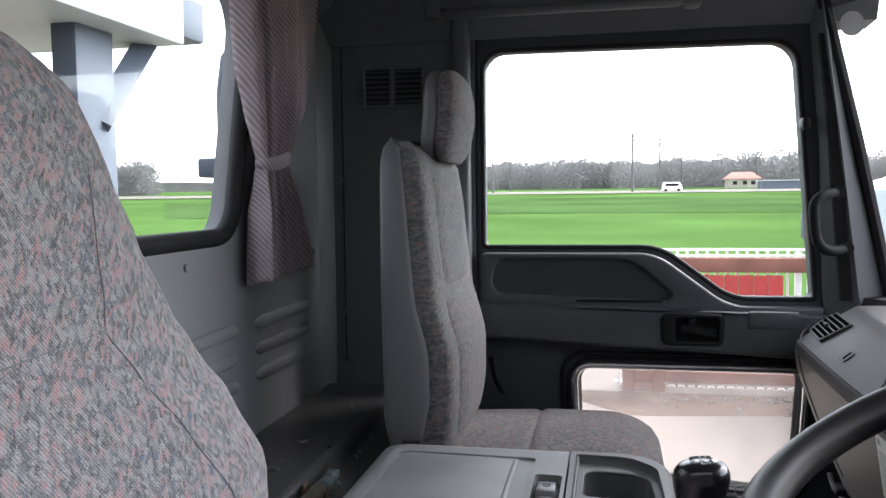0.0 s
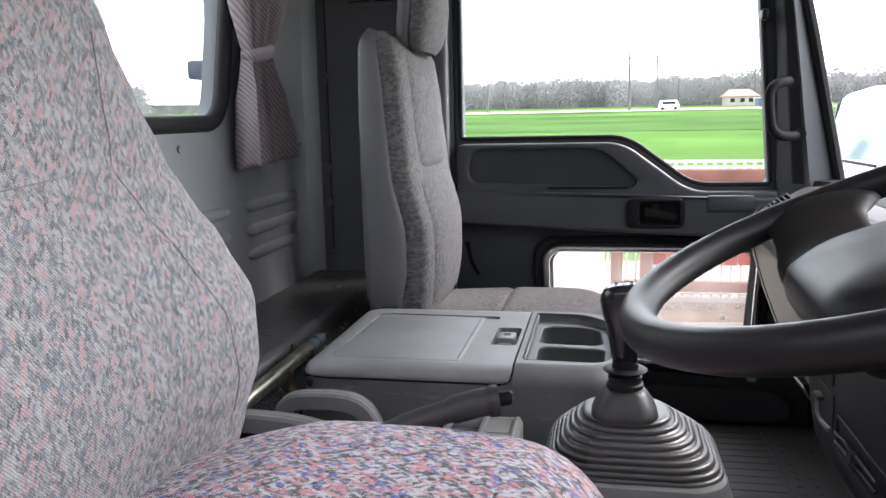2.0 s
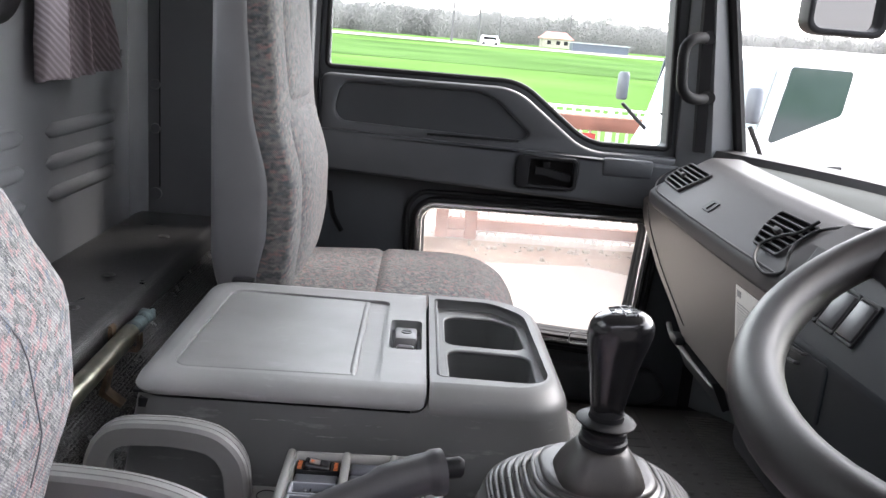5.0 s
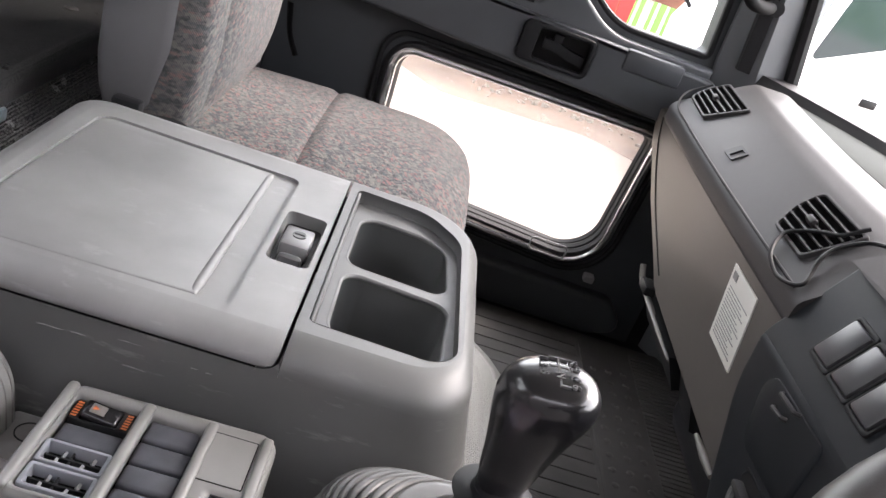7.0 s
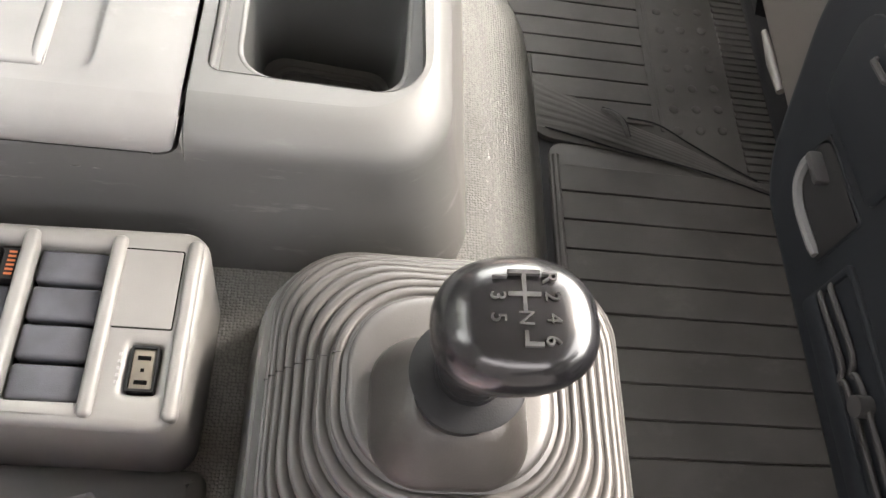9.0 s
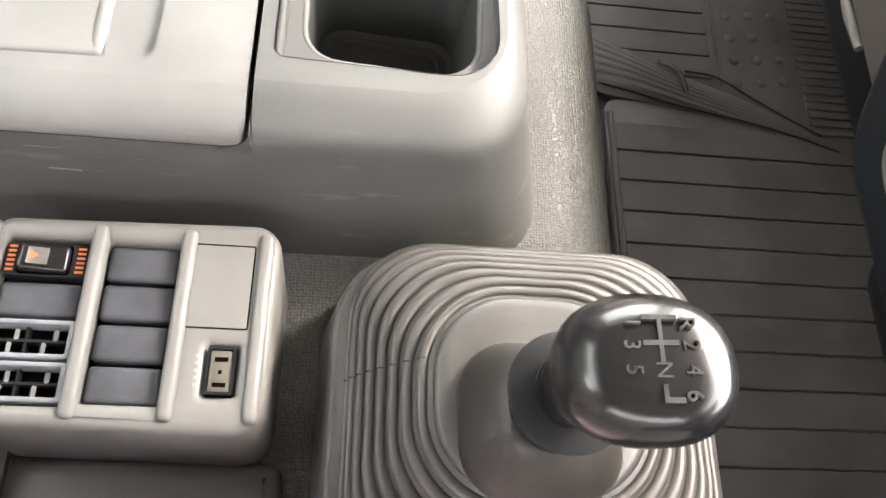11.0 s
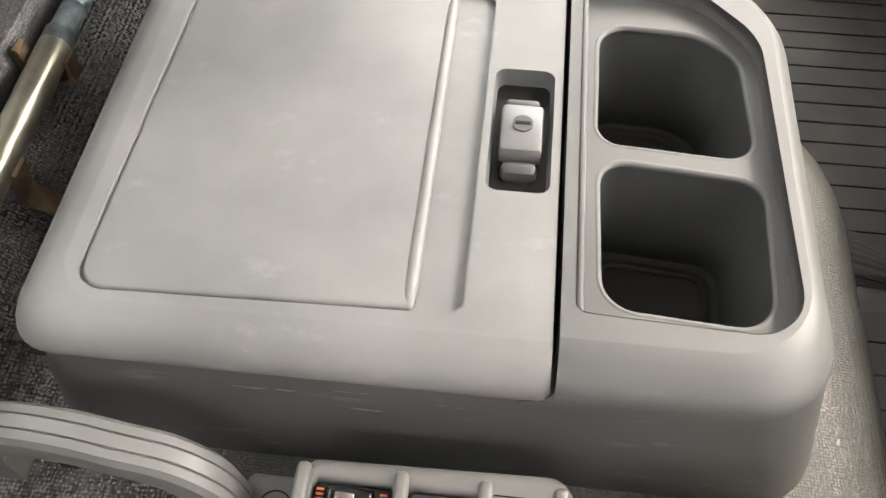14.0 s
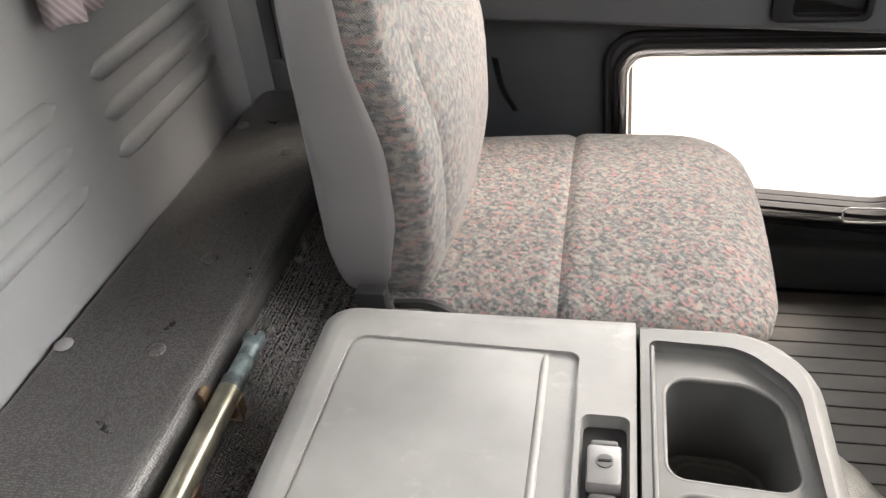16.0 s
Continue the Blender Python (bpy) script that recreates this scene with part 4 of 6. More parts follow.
part("bed", plate(rpoly([(-0.46, 0.775, 0.02), (-0.172, 0.775, 0.02), (-0.172, 0.893, 0.012), (-0.46, 0.893, 0.02)]), [], "z", 0.40, 0.447, 0.004), LID, tray)
part("bed_rim", tube([(-0.46, 0.902, 0.458), (-0.235, 0.902, 0.458), (-0.20, 0.897, 0.456), (-0.172, 0.893, 0.456)], 0.0095, 10), SWGREY, tray)
part("pebbled_pad", box(-0.46, -0.222, 0.900, 0.958, 0.425, 0.4365, 0.004), GRAINV, tray, "dark pebbled vinyl liner")
part("end_pad", plate(rpoly([(-0.228, 0.902, 0.006), (-0.170, 0.894, 0.004), (-0.170, 0.962, 0.004), (-0.215, 0.962, 0.004)]), [], "z", 0.40, 0.4535, 0.003), SWGREY, tray)
RAILP = ((-13, -12), (-13, 7), (-10, 11), (-5.2, 12), (-4.4, 10.6), (-3.6, 12.1), (3.6, 12.1), (4.4, 10.6), (5.2, 12), (10, 11), (13, 7), (13, -12))


def rail(pts):
    """A moulding swept along a path in an upright plane, with two grooves along its top."""
    out = []
    for k, p in enumerate(pts):
        t = (Vector(pts[min(k + 1, len(pts) - 1)]) - Vector(pts[max(k - 1, 0)])).normalized()
        side_ = (Vector((0, 1, 0)) - t * t.y).normalized()
        up_ = t.cross(side_)
        out.append([Vector(p) + side_ * (a / 1000) + up_ * (b / 1000) for a, b in RAILP])
    return loft(out)


part("rail", rail(smooth_path([(-0.374, 0.958, 0.440), (-0.371, 0.958, 0.480), (-0.352, 0.957, 0.507), (-0.31, 0.954, 0.514), (-0.272, 0.949, 0.515), (-0.246, 0.947, 0.508), (-0.228, 0.944, 0.488), (-0.222, 0.942, 0.450)], 6)), SWGREY, tray, "moulded grey rail with two grooves", True, 30)
part("rail", rail(smooth_path([(-0.470, 0.822, 0.440), (-0.466, 0.822, 0.490), (-0.445, 0.822, 0.520), (-0.38, 0.820, 0.530), (-0.29, 0.816, 0.528), (-0.235, 0.812, 0.514), (-0.206, 0.808, 0.488), (-0.196, 0.806, 0.445)], 6)), SWGREY, tray, "second moulded rail beside the seat", True, 30)
part("side_skirt", box(-0.46, -0.20, 0.806, 0.818, 0.40, 0.462, 0.004), SWGREY, tray)
for x, y, z in ((-0.1955, 0.942, 0.4530), (-0.178, 0.852, 0.4465)):
    part("screw_cap", plate([(x + 0.0105 * math.cos(a * math.pi / 12), y + 0.0105 * math.sin(a * math.pi / 12)) for a in range(24)], [[(x + 0.0095 * math.cos(a * math.pi / 12), y + 0.0095 * math.sin(a * math.pi / 12)) for a in range(24)]], "z", z - 0.002, z + 0.0010), BLACK, tray)
part("front_lip", plate(rpoly([(-0.17, 0.775, 0.02), (-0.005, 0.775, 0.03), (-0.010, 0.845, 0.01), (-0.17, 0.845, 0.0)]), [], "z", 0.36, 0.420, 0.012, 3), GREY, tray)

# parking brake lever
pb = thing("parking_brake", (-0.14, 0.78, 0.45), "black parking brake lever with a ribbed grip", "brake lever")
part("grip", tube(smooth_path([(-0.175, 0.695, 0.560), (-0.135, 0.720, 0.570), (-0.092, 0.744, 0.580), (-0.050, 0.766, 0.587), (-0.028, 0.773, 0.589)], 5), [0.012] * 6 + [0.0135] * 6 + [0.0165] * 6 + [0.0185] * 3, 14), mat("lever_grip", (0.030, 0.030, 0.032), 0.5, vary=0.1, scale=20, grain=900, bump=0.2), pb)
part("button", tube([(-0.032, 0.777, 0.588), (-0.014, 0.776, 0.592), (-0.011, 0.776, 0.592)], [0.0085, 0.0085, 0.006], 12), BLACK, pb)
part("base", loft([ring(-0.26, -0.13, 0.66, 0.74, 0.02, 0.42), ring(-0.235, -0.145, 0.675, 0.725, 0.018, 0.50), ring(-0.205, -0.160, 0.682, 0.712, 0.01, 0.555)]), RUBBER, pb)

# ---- gear lever ----
gl = thing("gear_lever", (0.12, 0.85, 0.14), "gear lever with a glossy black knob on a ribbed rubber boot", "gear lever")
part("tower", loft([ring(0.126 - a, 0.126 + a, 0.854 - b, 0.854 + b, r, z, 8) for a, b, r, z in ((0.136, 0.128, 0.05, 0.10), (0.120, 0.117, 0.05, 0.40), (0.112, 0.1095, 0.05, 0.465), (0.1095, 0.1075, 0.048, 0.4795), (0.1075, 0.1060, 0.047, 0.4815), (0.1045, 0.1025, 0.045, 0.496), (0.1025, 0.1000, 0.044, 0.5002), (0.097, 0.0940, 0.042, 0.5008))]), GREY, gl, "smooth grey pedestal with a stepped rim", angle=25)
slot = part("tower_button", loft([[(0.113 + u, 0.7465 - d, 0.452 + v) for u, v in rrect(-0.015 * k, 0.015 * k, -0.024 * k, 0.018 * k, 0.0145 * k)] for k, d in ((1.0, 0.0), (1.0, 0.0035), (0.86, 0.0045), (0.72, 0.0020), (0.4, 0.0020))]), BLACK, gl, "round black cap")
BX, BY = 0.1155, 0.8415
lev = [(0.098, 0.092, 0.4975)]
for k in range(8):
    q = (k / 8) ** 1.3
    a, b, z = 0.1015 - 0.049 * q, 0.0960 - 0.0465 * q, 0.4995 + 0.0065 * k
    for d, h in ((0.0, 0.0), (0.0006, 0.0016), (0.0004, 0.0036), (-0.0004, 0.0050), (-0.0014, 0.0057), (-0.0030, 0.0060), (-0.0043, 0.0055), (-0.0050, 0.0045)):
        lev.append((a + d, b + d, z + h))
lev += [(0.0515, 0.0485, 0.5510), (0.0525, 0.0497, 0.5535), (0.0515, 0.0487, 0.5558), (0.0490, 0.0462, 0.5572), (0.0440, 0.0430, 0.5578), (0.0340, 0.0340, 0.5578)]


def boot_x(z):
    return 0.136 - 0.018 * (z - 0.428) / 0.125


def boot_y(z):
    return 0.868 - 0.012 * (z - 0.428) / 0.125


part("boot", loft([ring(boot_x(z) - a, boot_x(z) + a, boot_y(z) - b, boot_y(z) + b, min(0.050, a * 0.78), z, 10) for a, b, z in lev]), BOOT, gl, "stepped black rubber boot", angle=60)
for k in range(8):
    z = 0.4995 + 0.0065 * k
    x = boot_x(z) - 0.1015 + 0.049 * (k / 8) ** 1.3
    part("boot_crack", box(x - 0.0009, x + 0.0032, 0.8722, 0.8727, z + 0.0015, z + 0.0060), BLACK, gl)
part("boot_neck", loft([ring(BX - a, BX + a, BY - a * 0.97, BY + a * 0.97, a * 0.66, z, 8) for a, z in ((0.0385, 0.5560), (0.0388, 0.5590), (0.0375, 0.5630), (0.0345, 0.5695), (0.0300, 0.5770), (0.0255, 0.5830), (0.0225, 0.5868), (0.0190, 0.5885))]), NECK, gl, "brown-grey rubber neck", angle=60)
part("collar", loft([superring(BX, BY, r, z) for r, z in ((0.0205, 0.588), (0.0215, 0.590), (0.0215, 0.594), (0.0195, 0.5955), (0.0190, 0.598), (0.0200, 0.5995), (0.0200, 0.603), (0.0180, 0.6045), (0.0155, 0.606), (0.0155, 0.618))]), BLACK, gl, "ribbed black collar")
part("disc", loft([superring(BX, BY, r, z) for r, z in ((0.014, 0.6085), (0.0250, 0.6095), (0.0262, 0.6108), (0.0248, 0.6118), (0.014, 0.6135))]), BLACK, gl)
part("shaft", cyl((BX, BY, 0.60), (BX - 0.001, BY - 0.002, 0.645), 0.0145, 18), BLACK, gl)
kr = []
for z, a, b, cx in ((0.616, 0.0122, 0.0120, 0.0), (0.620, 0.0140, 0.0136, 0.0), (0.634, 0.0158, 0.0150, 0.0), (0.648, 0.0178, 0.0166, 0.0005), (0.660, 0.0197, 0.0182, 0.001), (0.671, 0.0218, 0.0200, 0.0015), (0.681, 0.0240, 0.0219, 0.002), (0.690, 0.0260, 0.0235, 0.003), (0.698, 0.0271, 0.0243, 0.0035), (0.704, 0.0268, 0.0240, 0.004), (0.7085, 0.0254, 0.0227, 0.004), (0.7120, 0.0232, 0.0207, 0.004), (0.7146, 0.0202, 0.0180, 0.004), (0.7166, 0.0160, 0.0143, 0.004), (0.7178, 0.0105, 0.0094, 0.004), (0.7183, 0.0045, 0.0040, 0.004)):
    kr.append([(BX + u + cx - 0.0075 * (z - 0.618) / 0.095, BY + v - 0.020 * (z - 0.618) / 0.095, z + 0.10 * u * min(1, max(0, (z - 0.65) / 0.04))) for u, v in superell(0, 0, a, b, 2.3, 32)])
knob = part("knob", loft(kr), GLOSSB, gl, "glossy black knob with a worn shift pattern")
KT = pose(BX - 0.0037, BY - 0.0208, 0.7180, 0, -5.7, 0) @ pose(0, 0, 0, 0, 0, -90)
for body_, x_, y_ in (("R", -0.0118, 0.0084), ("2", -0.0051, 0.0090), ("4", 0.0023, 0.0090), ("6", 0.0096, 0.0084), ("1", -0.0118, -0.0084), ("3", -0.0051, -0.0090), ("5", 0.0023, -0.0090), ("N", 0.0023, 0.0)):
    text("shift_mark", body_, 0.0068, KT @ pose(x_, y_ * 0.94, -0.0008), WORNPRINT, knob, 0.0014)
for x0, x1, y0, y1 in ((-0.0136, 0.0, -0.0006, 0.0006), (-0.0065, -0.0050, -0.0051, 0.0051), (-0.0142, -0.0127, -0.0051, 0.0051), (0.0101, 0.0116, 0.0, 0.0051), (0.0064, 0.0116, -0.0006, 0.0006)):
    part("shift_line", turned(box(x0, x1, y0, y1, -0.0022, 0.0006), KT), WORNPRINT, knob)

# ---- rubber mat ----
fm = tagged(part("floor_mat", plate(rpoly([(0.318, 0.45, 0.03), (0.95, 0.45, 0.03), (0.95, 1.345, 0.01), (0.322, 1.352, 0.02)]), [], "z", FLOOR, FLOOR + 0.007, 0.002), MATR), "ribbed black rubber floor mat, dusty and curled at one edge", "floor mat")
part("edge_rib", tube([(0.326, 0.46, FLOOR + 0.008), (0.329, 1.33, FLOOR + 0.008)], 0.0045, 8), MATR, fm)
for k in range(20):
    y = 0.4935 + k * 0.0412
    part("slat", box(0.332, 0.93, y + 0.0011, y + 0.0401, FLOOR + 0.004, FLOOR + 0.0098, 0.0010, 1), MATR, fm)
fm2 = tagged(part("floor_mat", plate(rpoly([(0.30, 1.36, 0.03), (0.95, 1.27, 0.03), (0.95, 1.95, 0.05), (-0.20, 1.95, 0.05), (-0.20, 1.48, 0.03), (0.30, 1.48, 0.03)]), [], "z", FLOOR + 0.0005, FLOOR + 0.0085, 0.002), MATR), "ribbed and studded black rubber passenger mat", "floor mat")
for k in range(15):
    y = 1.3917 + k * 0.0353
    x0 = 0.306 if y < 1.47 else 0.02
    part("slat", box(x0, 0.470, y + 0.0009, y + 0.0344, FLOOR + 0.005, FLOOR + 0.0108, 0.0010, 1), MATR, fm2)
for i in range(3):
    for j in range(13):
        part("stud", turned(bmesh_dome(0.0068, 0.0024), Matrix.Translation((0.502 + i * 0.0325, 1.389 + j * 0.0365 + i * 0.004, FLOOR + 0.0084))), MATR, fm2)
part("stud_border", box(0.478, 0.484, 1.385, 1.93, FLOOR + 0.007, FLOOR + 0.0098, 0.0010, 1), MATR, fm2)
for k in range(48):
    y = 1.320 + k * 0.0125
    part("fine_rib", box(0.590, 0.760, y, y + 0.0095, FLOOR + 0.007, FLOOR + 0.0110, 0.0010, 1), MATR, fm2)


def fold():
    """The curled front edge of the mat: a raised ribbed flap that runs out to a point."""
    low = smooth_path([(0.306, 1.372, 0), (0.370, 1.366, 0), (0.450, 1.345, 0), (0.540, 1.318, 0), (0.622, 1.296, 0)], 12)
    high = smooth_path([(0.306, 1.474, 0), (0.353, 1.443, 0), (0.425, 1.402, 0), (0.516, 1.365, 0), (0.624, 1.302, 0)], 12)
    rows_ = []
    n = len(low)
    for j in range(41):
        t = j / 40
        row_ = []
        for i in range(n):
            p = low[i].lerp(high[i], t)
            along = i / (n - 1)
            swell = math.sin(math.pi * min(1.0, t * 1.15)) ** 0.7 * (0.0055 - 0.0035 * along)
            lip = 0.002 * math.exp(-(t / 0.06) ** 2) * (1 - 0.5 * along)
            ripple = -0.0013 * max(0.0, math.sin(2 * math.pi * (8 * t + 0.5 * along))) ** 3 * (1 - 0.7 * along)
            row_.append((p.x, p.y, FLOOR + 0.0085 + swell + lip + ripple))
        rows_.append(row_)
    return loft(rows_, close=False, caps=False)


fl = part("curled_edge", fold(), MATR, fm2, "raised ribbed fold of the mat edge", angle=80)
# thin black tube drawn as the shadow line under the fold's edge
part("fold_shade_line", tube(smooth_path([(0.318, 1.372, FLOOR + 0.0105), (0.370, 1.359, FLOOR + 0.0108), (0.423, 1.345, FLOOR + 0.0108), (0.499, 1.331, FLOOR + 0.0106), (0.561, 1.315, FLOOR + 0.0104), (0.622, 1.295, FLOOR + 0.0100)], 8), [0.0004] + [0.0014] * 39 + [0.0004], 8), RUBBER, fl)
part("crease", tube(smooth_path([(0.432, 1.400, FLOOR + 0.0120), (0.473, 1.394, FLOOR + 0.0118), (0.516, 1.367, FLOOR + 0.0112), (0.563, 1.338, FLOOR + 0.0108), (0.600, 1.318, FLOOR + 0.0104)], 8), 0.0012, 8), RUBBER, fl)
part("curled_tab", tube(smooth_path([(0.396, 1.409, FLOOR + 0.0135), (0.412, 1.401, FLOOR + 0.0165), (0.423, 1.387, FLOOR + 0.0165), (0.428, 1.364, FLOOR + 0.0140)], 6), [0.001] + [0.003] * 17 + [0.001], 8, flat=0.5), MATR, fl)
part("tab_slit", tube(smooth_path([(0.398, 1.4115, FLOOR + 0.0140), (0.415, 1.403, FLOOR + 0.0160), (0.427, 1.388, FLOOR + 0.0160), (0.4315, 1.368, FLOOR + 0.0135)], 6), 0.0011, 6), RUBBER, fl)

# ---- seats ----


def lerp_table(rows, z):
    for a, b in zip(rows, rows[1:]):
        if z <= b[0]:
            s = max(0.0, (z - a[0]) / (b[0] - a[0]))
            s = s * s * (3 - 2 * s) * 0.5 + s * 0.5
            return [p + (q - p) * s for p, q in zip(a[1:], b[1:])]
    return list(rows[-1][1:])


# passenger seat
ps = thing("passenger_seat", (-0.1, 1.645, 0.13), "passenger seat in flecked grey moquette with grey vinyl sides", "seat")
PC = 1.645
PB = ((0.485, -0.262, 0.196), (0.52, -0.254, 0.205), (0.60, -0.246, 0.212), (0.68, -0.246, 0.214), (0.80, -0.276, 0.213), (0.95, -0.290, 0.208), (1.03, -0.300, 0.200), (1.065, -0.310, 0.182), (1.090, -0.325, 0.140))


def slab(z0, z1, n, back, front, narrow, e, top=0.0, foot=0.0):
    """A length of the backrest between two depths, lofted upwards; top and foot draw its ends in."""
    out = []
    for i in range(n + 1):
        k = i / n
        z = z0 + (z1 - z0) * k
        f0, w = lerp_table(PB, z)
        pinch = top * max(0.0, (k - 0.93) / 0.07) ** 2 + foot * max(0.0, (0.06 - k) / 0.06) ** 2
        b0, b1 = back(z, f0) + pinch * 0.4, front(z, f0) - pinch
        out.append([(u, v, z) for u, v in superell((b0 + b1) / 2, PC, (b1 - b0) / 2, w - narrow - pinch, e, 44)])
    return loft(out)


part("back_shell", slab(0.478, 1.090, 26, lambda z, f: -0.388 + 0.02 * max(0.0, (0.56 - z) / 0.09), lambda z, f: f - 0.036 - 0.018 * max(0.0, (0.60 - z) / 0.12), 0.0, 7.0, 0.02, 0.02), VINYLG, ps, "smooth grey vinyl back and sides")
part("bolster", slab(0.490, 1.082, 26, lambda z, f: f - 0.060 - 0.040 * max(0.0, (0.60 - z) / 0.12), lambda z, f: f, 0.005, 6.0, 0.02, 0.006), SEATPB, ps, "flecked moquette edge of the backrest")


def pad(z0, z1, w, n=14, proud=0.016):
    """An upholstered pad set into the backrest, fullest in the middle and pinched at both ends."""
    out = []
    for i in range(n + 1):
        k = i / n
        z = z0 + (z1 - z0) * k
        swell = math.sqrt(max(0.0, 1 - abs(2 * k - 1) ** 5))
        f0 = lerp_table(PB, z)[0]
        out.append([(u, v, z) for u, v in superell(f0 - 0.030, PC, 0.026 + proud * swell, w * (0.94 + 0.06 * swell), 4.0, 36)])
    return loft(out)


part("lower_pad", pad(0.505, 0.797, 0.165), SEATPB, ps, "flecked grey moquette lumbar pad")
part("upper_pad", pad(0.796, 1.070, 0.155, 14, 0.012), SEATPB, ps, "flecked grey moquette back pad")
for name_, cx_, a_, w_, m_, text_ in (("headrest_shell", -0.300, 0.024, 0.122, VINYLG, "dark grey vinyl back of the headrest"), ("headrest", -0.274, 0.030, 0.120, SEATPB, "flecked grey padded headrest")):
    rings = []
    for i in range(17):
        q = -1 + 2 * i / 16
        k = max(0.04, (1 - abs(q) ** 2.6)) ** 0.5
        rings.append([(u, v, 1.128 + 0.086 * q) for u, v in superell(cx_ - 0.012 * max(0.0, -q), PC - 0.02, a_ * (0.30 + 0.70 * k), w_ * (0.60 + 0.40 * k), 3.0, 32)])
    part(name_, loft(rings), m_, ps, text_)
for dy in (-0.06, 0.04):
    part("stalk", cyl((-0.325, PC + dy, 0.99), (-0.32, PC + dy, 1.06), 0.006, 10), CHROMEDIM, ps)


def cushion(x0, x1, yc, w, z0, z1, n=20, crown=0.012, nose=0.035, m=40, e=4.0):
    """A seat cushion lofted from back to front, with a rounded nose."""
    out = []
    for i in range(n + 1):
        s = i / n
        x = x0 + (x1 - x0) * s
        t = max(0.0, (s - 0.72) / 0.28)
        k = math.sqrt(max(0.0004, 1 - t ** 2.6))
        zt = z1 - nose * t ** 3
        zb = z0 + 0.03 * t ** 2
        hh = max(0.004, (zt - zb) / 2 * (0.25 + 0.75 * k))
        ww = w * (0.62 + 0.38 * k) * (1.0 if i else 0.97)
        zc = (zt + zb) / 2
        ring_ = []
        for u, v in superell(0, 0, ww, hh, e, m):
            z = zc + v + (crown * (1 - (u / ww) ** 2) if v > 0 else 0)
            ring_.append((x, yc + u, z))
        out.append(ring_)
    return loft(out)


cb = cushion(-0.33, 0.128, PC + 0.008, 0.230, 0.39, 0.497, 46, 0.014, 0.020)
for v in cb.verts:
    if v.co.z > 0.44:
        v.co.z -= 0.006 * math.exp(-((v.co.x + 0.122) / 0.007) ** 2) + 0.010 * max(0.0, (-0.10 - v.co.x) / 0.2)
part("cushion", cb, SEATP, ps, "flecked grey moquette seat cushion with a cross seam")
part("pedestal", box(-0.28, 0.04, 1.46, 1.83, 0.13, 0.405, 0.02), BLACK, ps, "black seat pedestal")
part("belt_buckle", box(-0.335, -0.300, 1.385, 1.405, 0.490, 0.545, 0.004), BLACK, ps, "black seat belt buckle")
part("belt_stalk", tube(smooth_path([(-0.29, 1.39, 0.53), (-0.25, 1.385, 0.535), (-0.22, 1.39, 0.51), (-0.21, 1.395, 0.47)], 4), 0.006, 8), BLACK, ps)
part("belt_strap", tube(smooth_path([(-0.245, 1.885, 0.60), (-0.235, 1.885, 0.55), (-0.215, 1.88, 0.515)], 4), 0.009, 8, flat=0.25), BLACK, ps)

# driver's seat
ds = thing("driver_seat", (-0.15, 0.56, 0.13), "driver's seat in pink, blue and grey patterned moquette", "seat")
DC = 0.555
DB = ((0.47, -0.330, 0.225), (0.55, -0.312, 0.262), (0.62, -0.297, 0.280), (0.70, -0.300, 0.282), (0.77, -0.335, 0.272), (0.82, -0.366, 0.254), (0.87, -0.384, 0.227), (0.94, -0.393, 0.182), (1.00, -0.398, 0.146), (1.07, -0.408, 0.112), (1.11, -0.418, 0.085), (1.135, -0.432, 0.050))


def back_x(v, z):
    """The front of the backrest at the share v of its half width: dished in the middle, rounded at the sides."""
    f0, w = lerp_table(DB, z)
    dish = 0.005 + 0.030 * max(0.0, min(1.0, (0.90 - z) / 0.18))
    return f0 - 0.085 + 0.085 * max(0.0, 1 - abs(v) ** 3.2) ** (1 / 3.2) - dish * (1 - min(1, abs(v)) ** 2)


rings = []
for i in range(37):
    z = 0.47 + 0.665 * i / 36
    f0, w = lerp_table(DB, z)
    k = 1 if i < 31 else max(0.25, 1 - ((i - 31) / 6) ** 2)
    ring_ = []
    for j in range(25):
        v = -math.cos(math.pi * j / 24)
        ring_.append((f0 - 0.085 + (back_x(v, z) - f0 + 0.085) * k, DC + v * w, z))
    for j in range(11):
        v = math.cos(math.pi * (j + 1) / 12)
        ring_.append((f0 - 0.085 - 0.07 * k * math.sqrt(1 - v * v), DC + v * w, z))
    rings.append(ring_)
part("backrest", loft(rings), SEATD, ds, "patterned moquette backrest with stitched seams")


def on_back(y, z, off=0.0002):
    return (back_x((y - DC) / lerp_table(DB, z)[1], z) + off, y, z)


seam = [(0.625, 1.00), (0.622, 0.92), (0.622, 0.868), (0.650, 0.83), (0.690, 0.76), (0.725, 0.68), (0.735, 0.62), (0.735, 0.56)]
part("seam", tube([on_back(*p) for p in [(a[0] + (b[0] - a[0]) * k / 4, a[1] + (b[1] - a[1]) * k / 4) for a, b in zip(seam, seam[1:]) for k in range(4)]], 0.0008, 6), SEAMT, ds, "dark stitched seam")
part("seam", tube([on_back(0.36 + 0.262 * k / 10, 0.852 + 0.016 * k / 10) for k in range(11)], 0.0008, 6), SEAMT, ds)
rings = []
for i in range(11):
    s = -1 + 2 * i / 10
    k = max(0.15, (1 - abs(s) ** 3)) ** 0.5
    rings.append([(u, v, 1.24 + 0.10 * s) for u, v in superell(-0.46, DC - 0.02, 0.05 * k, 0.11 * k, 2.8, 28)])
part("headrest", loft(rings), SEATD, ds)
dcb = cushion(-0.36, 0.108, 0.535, 0.243, 0.42, 0.560, 34, 0.012, 0.050, 56, 3.2)
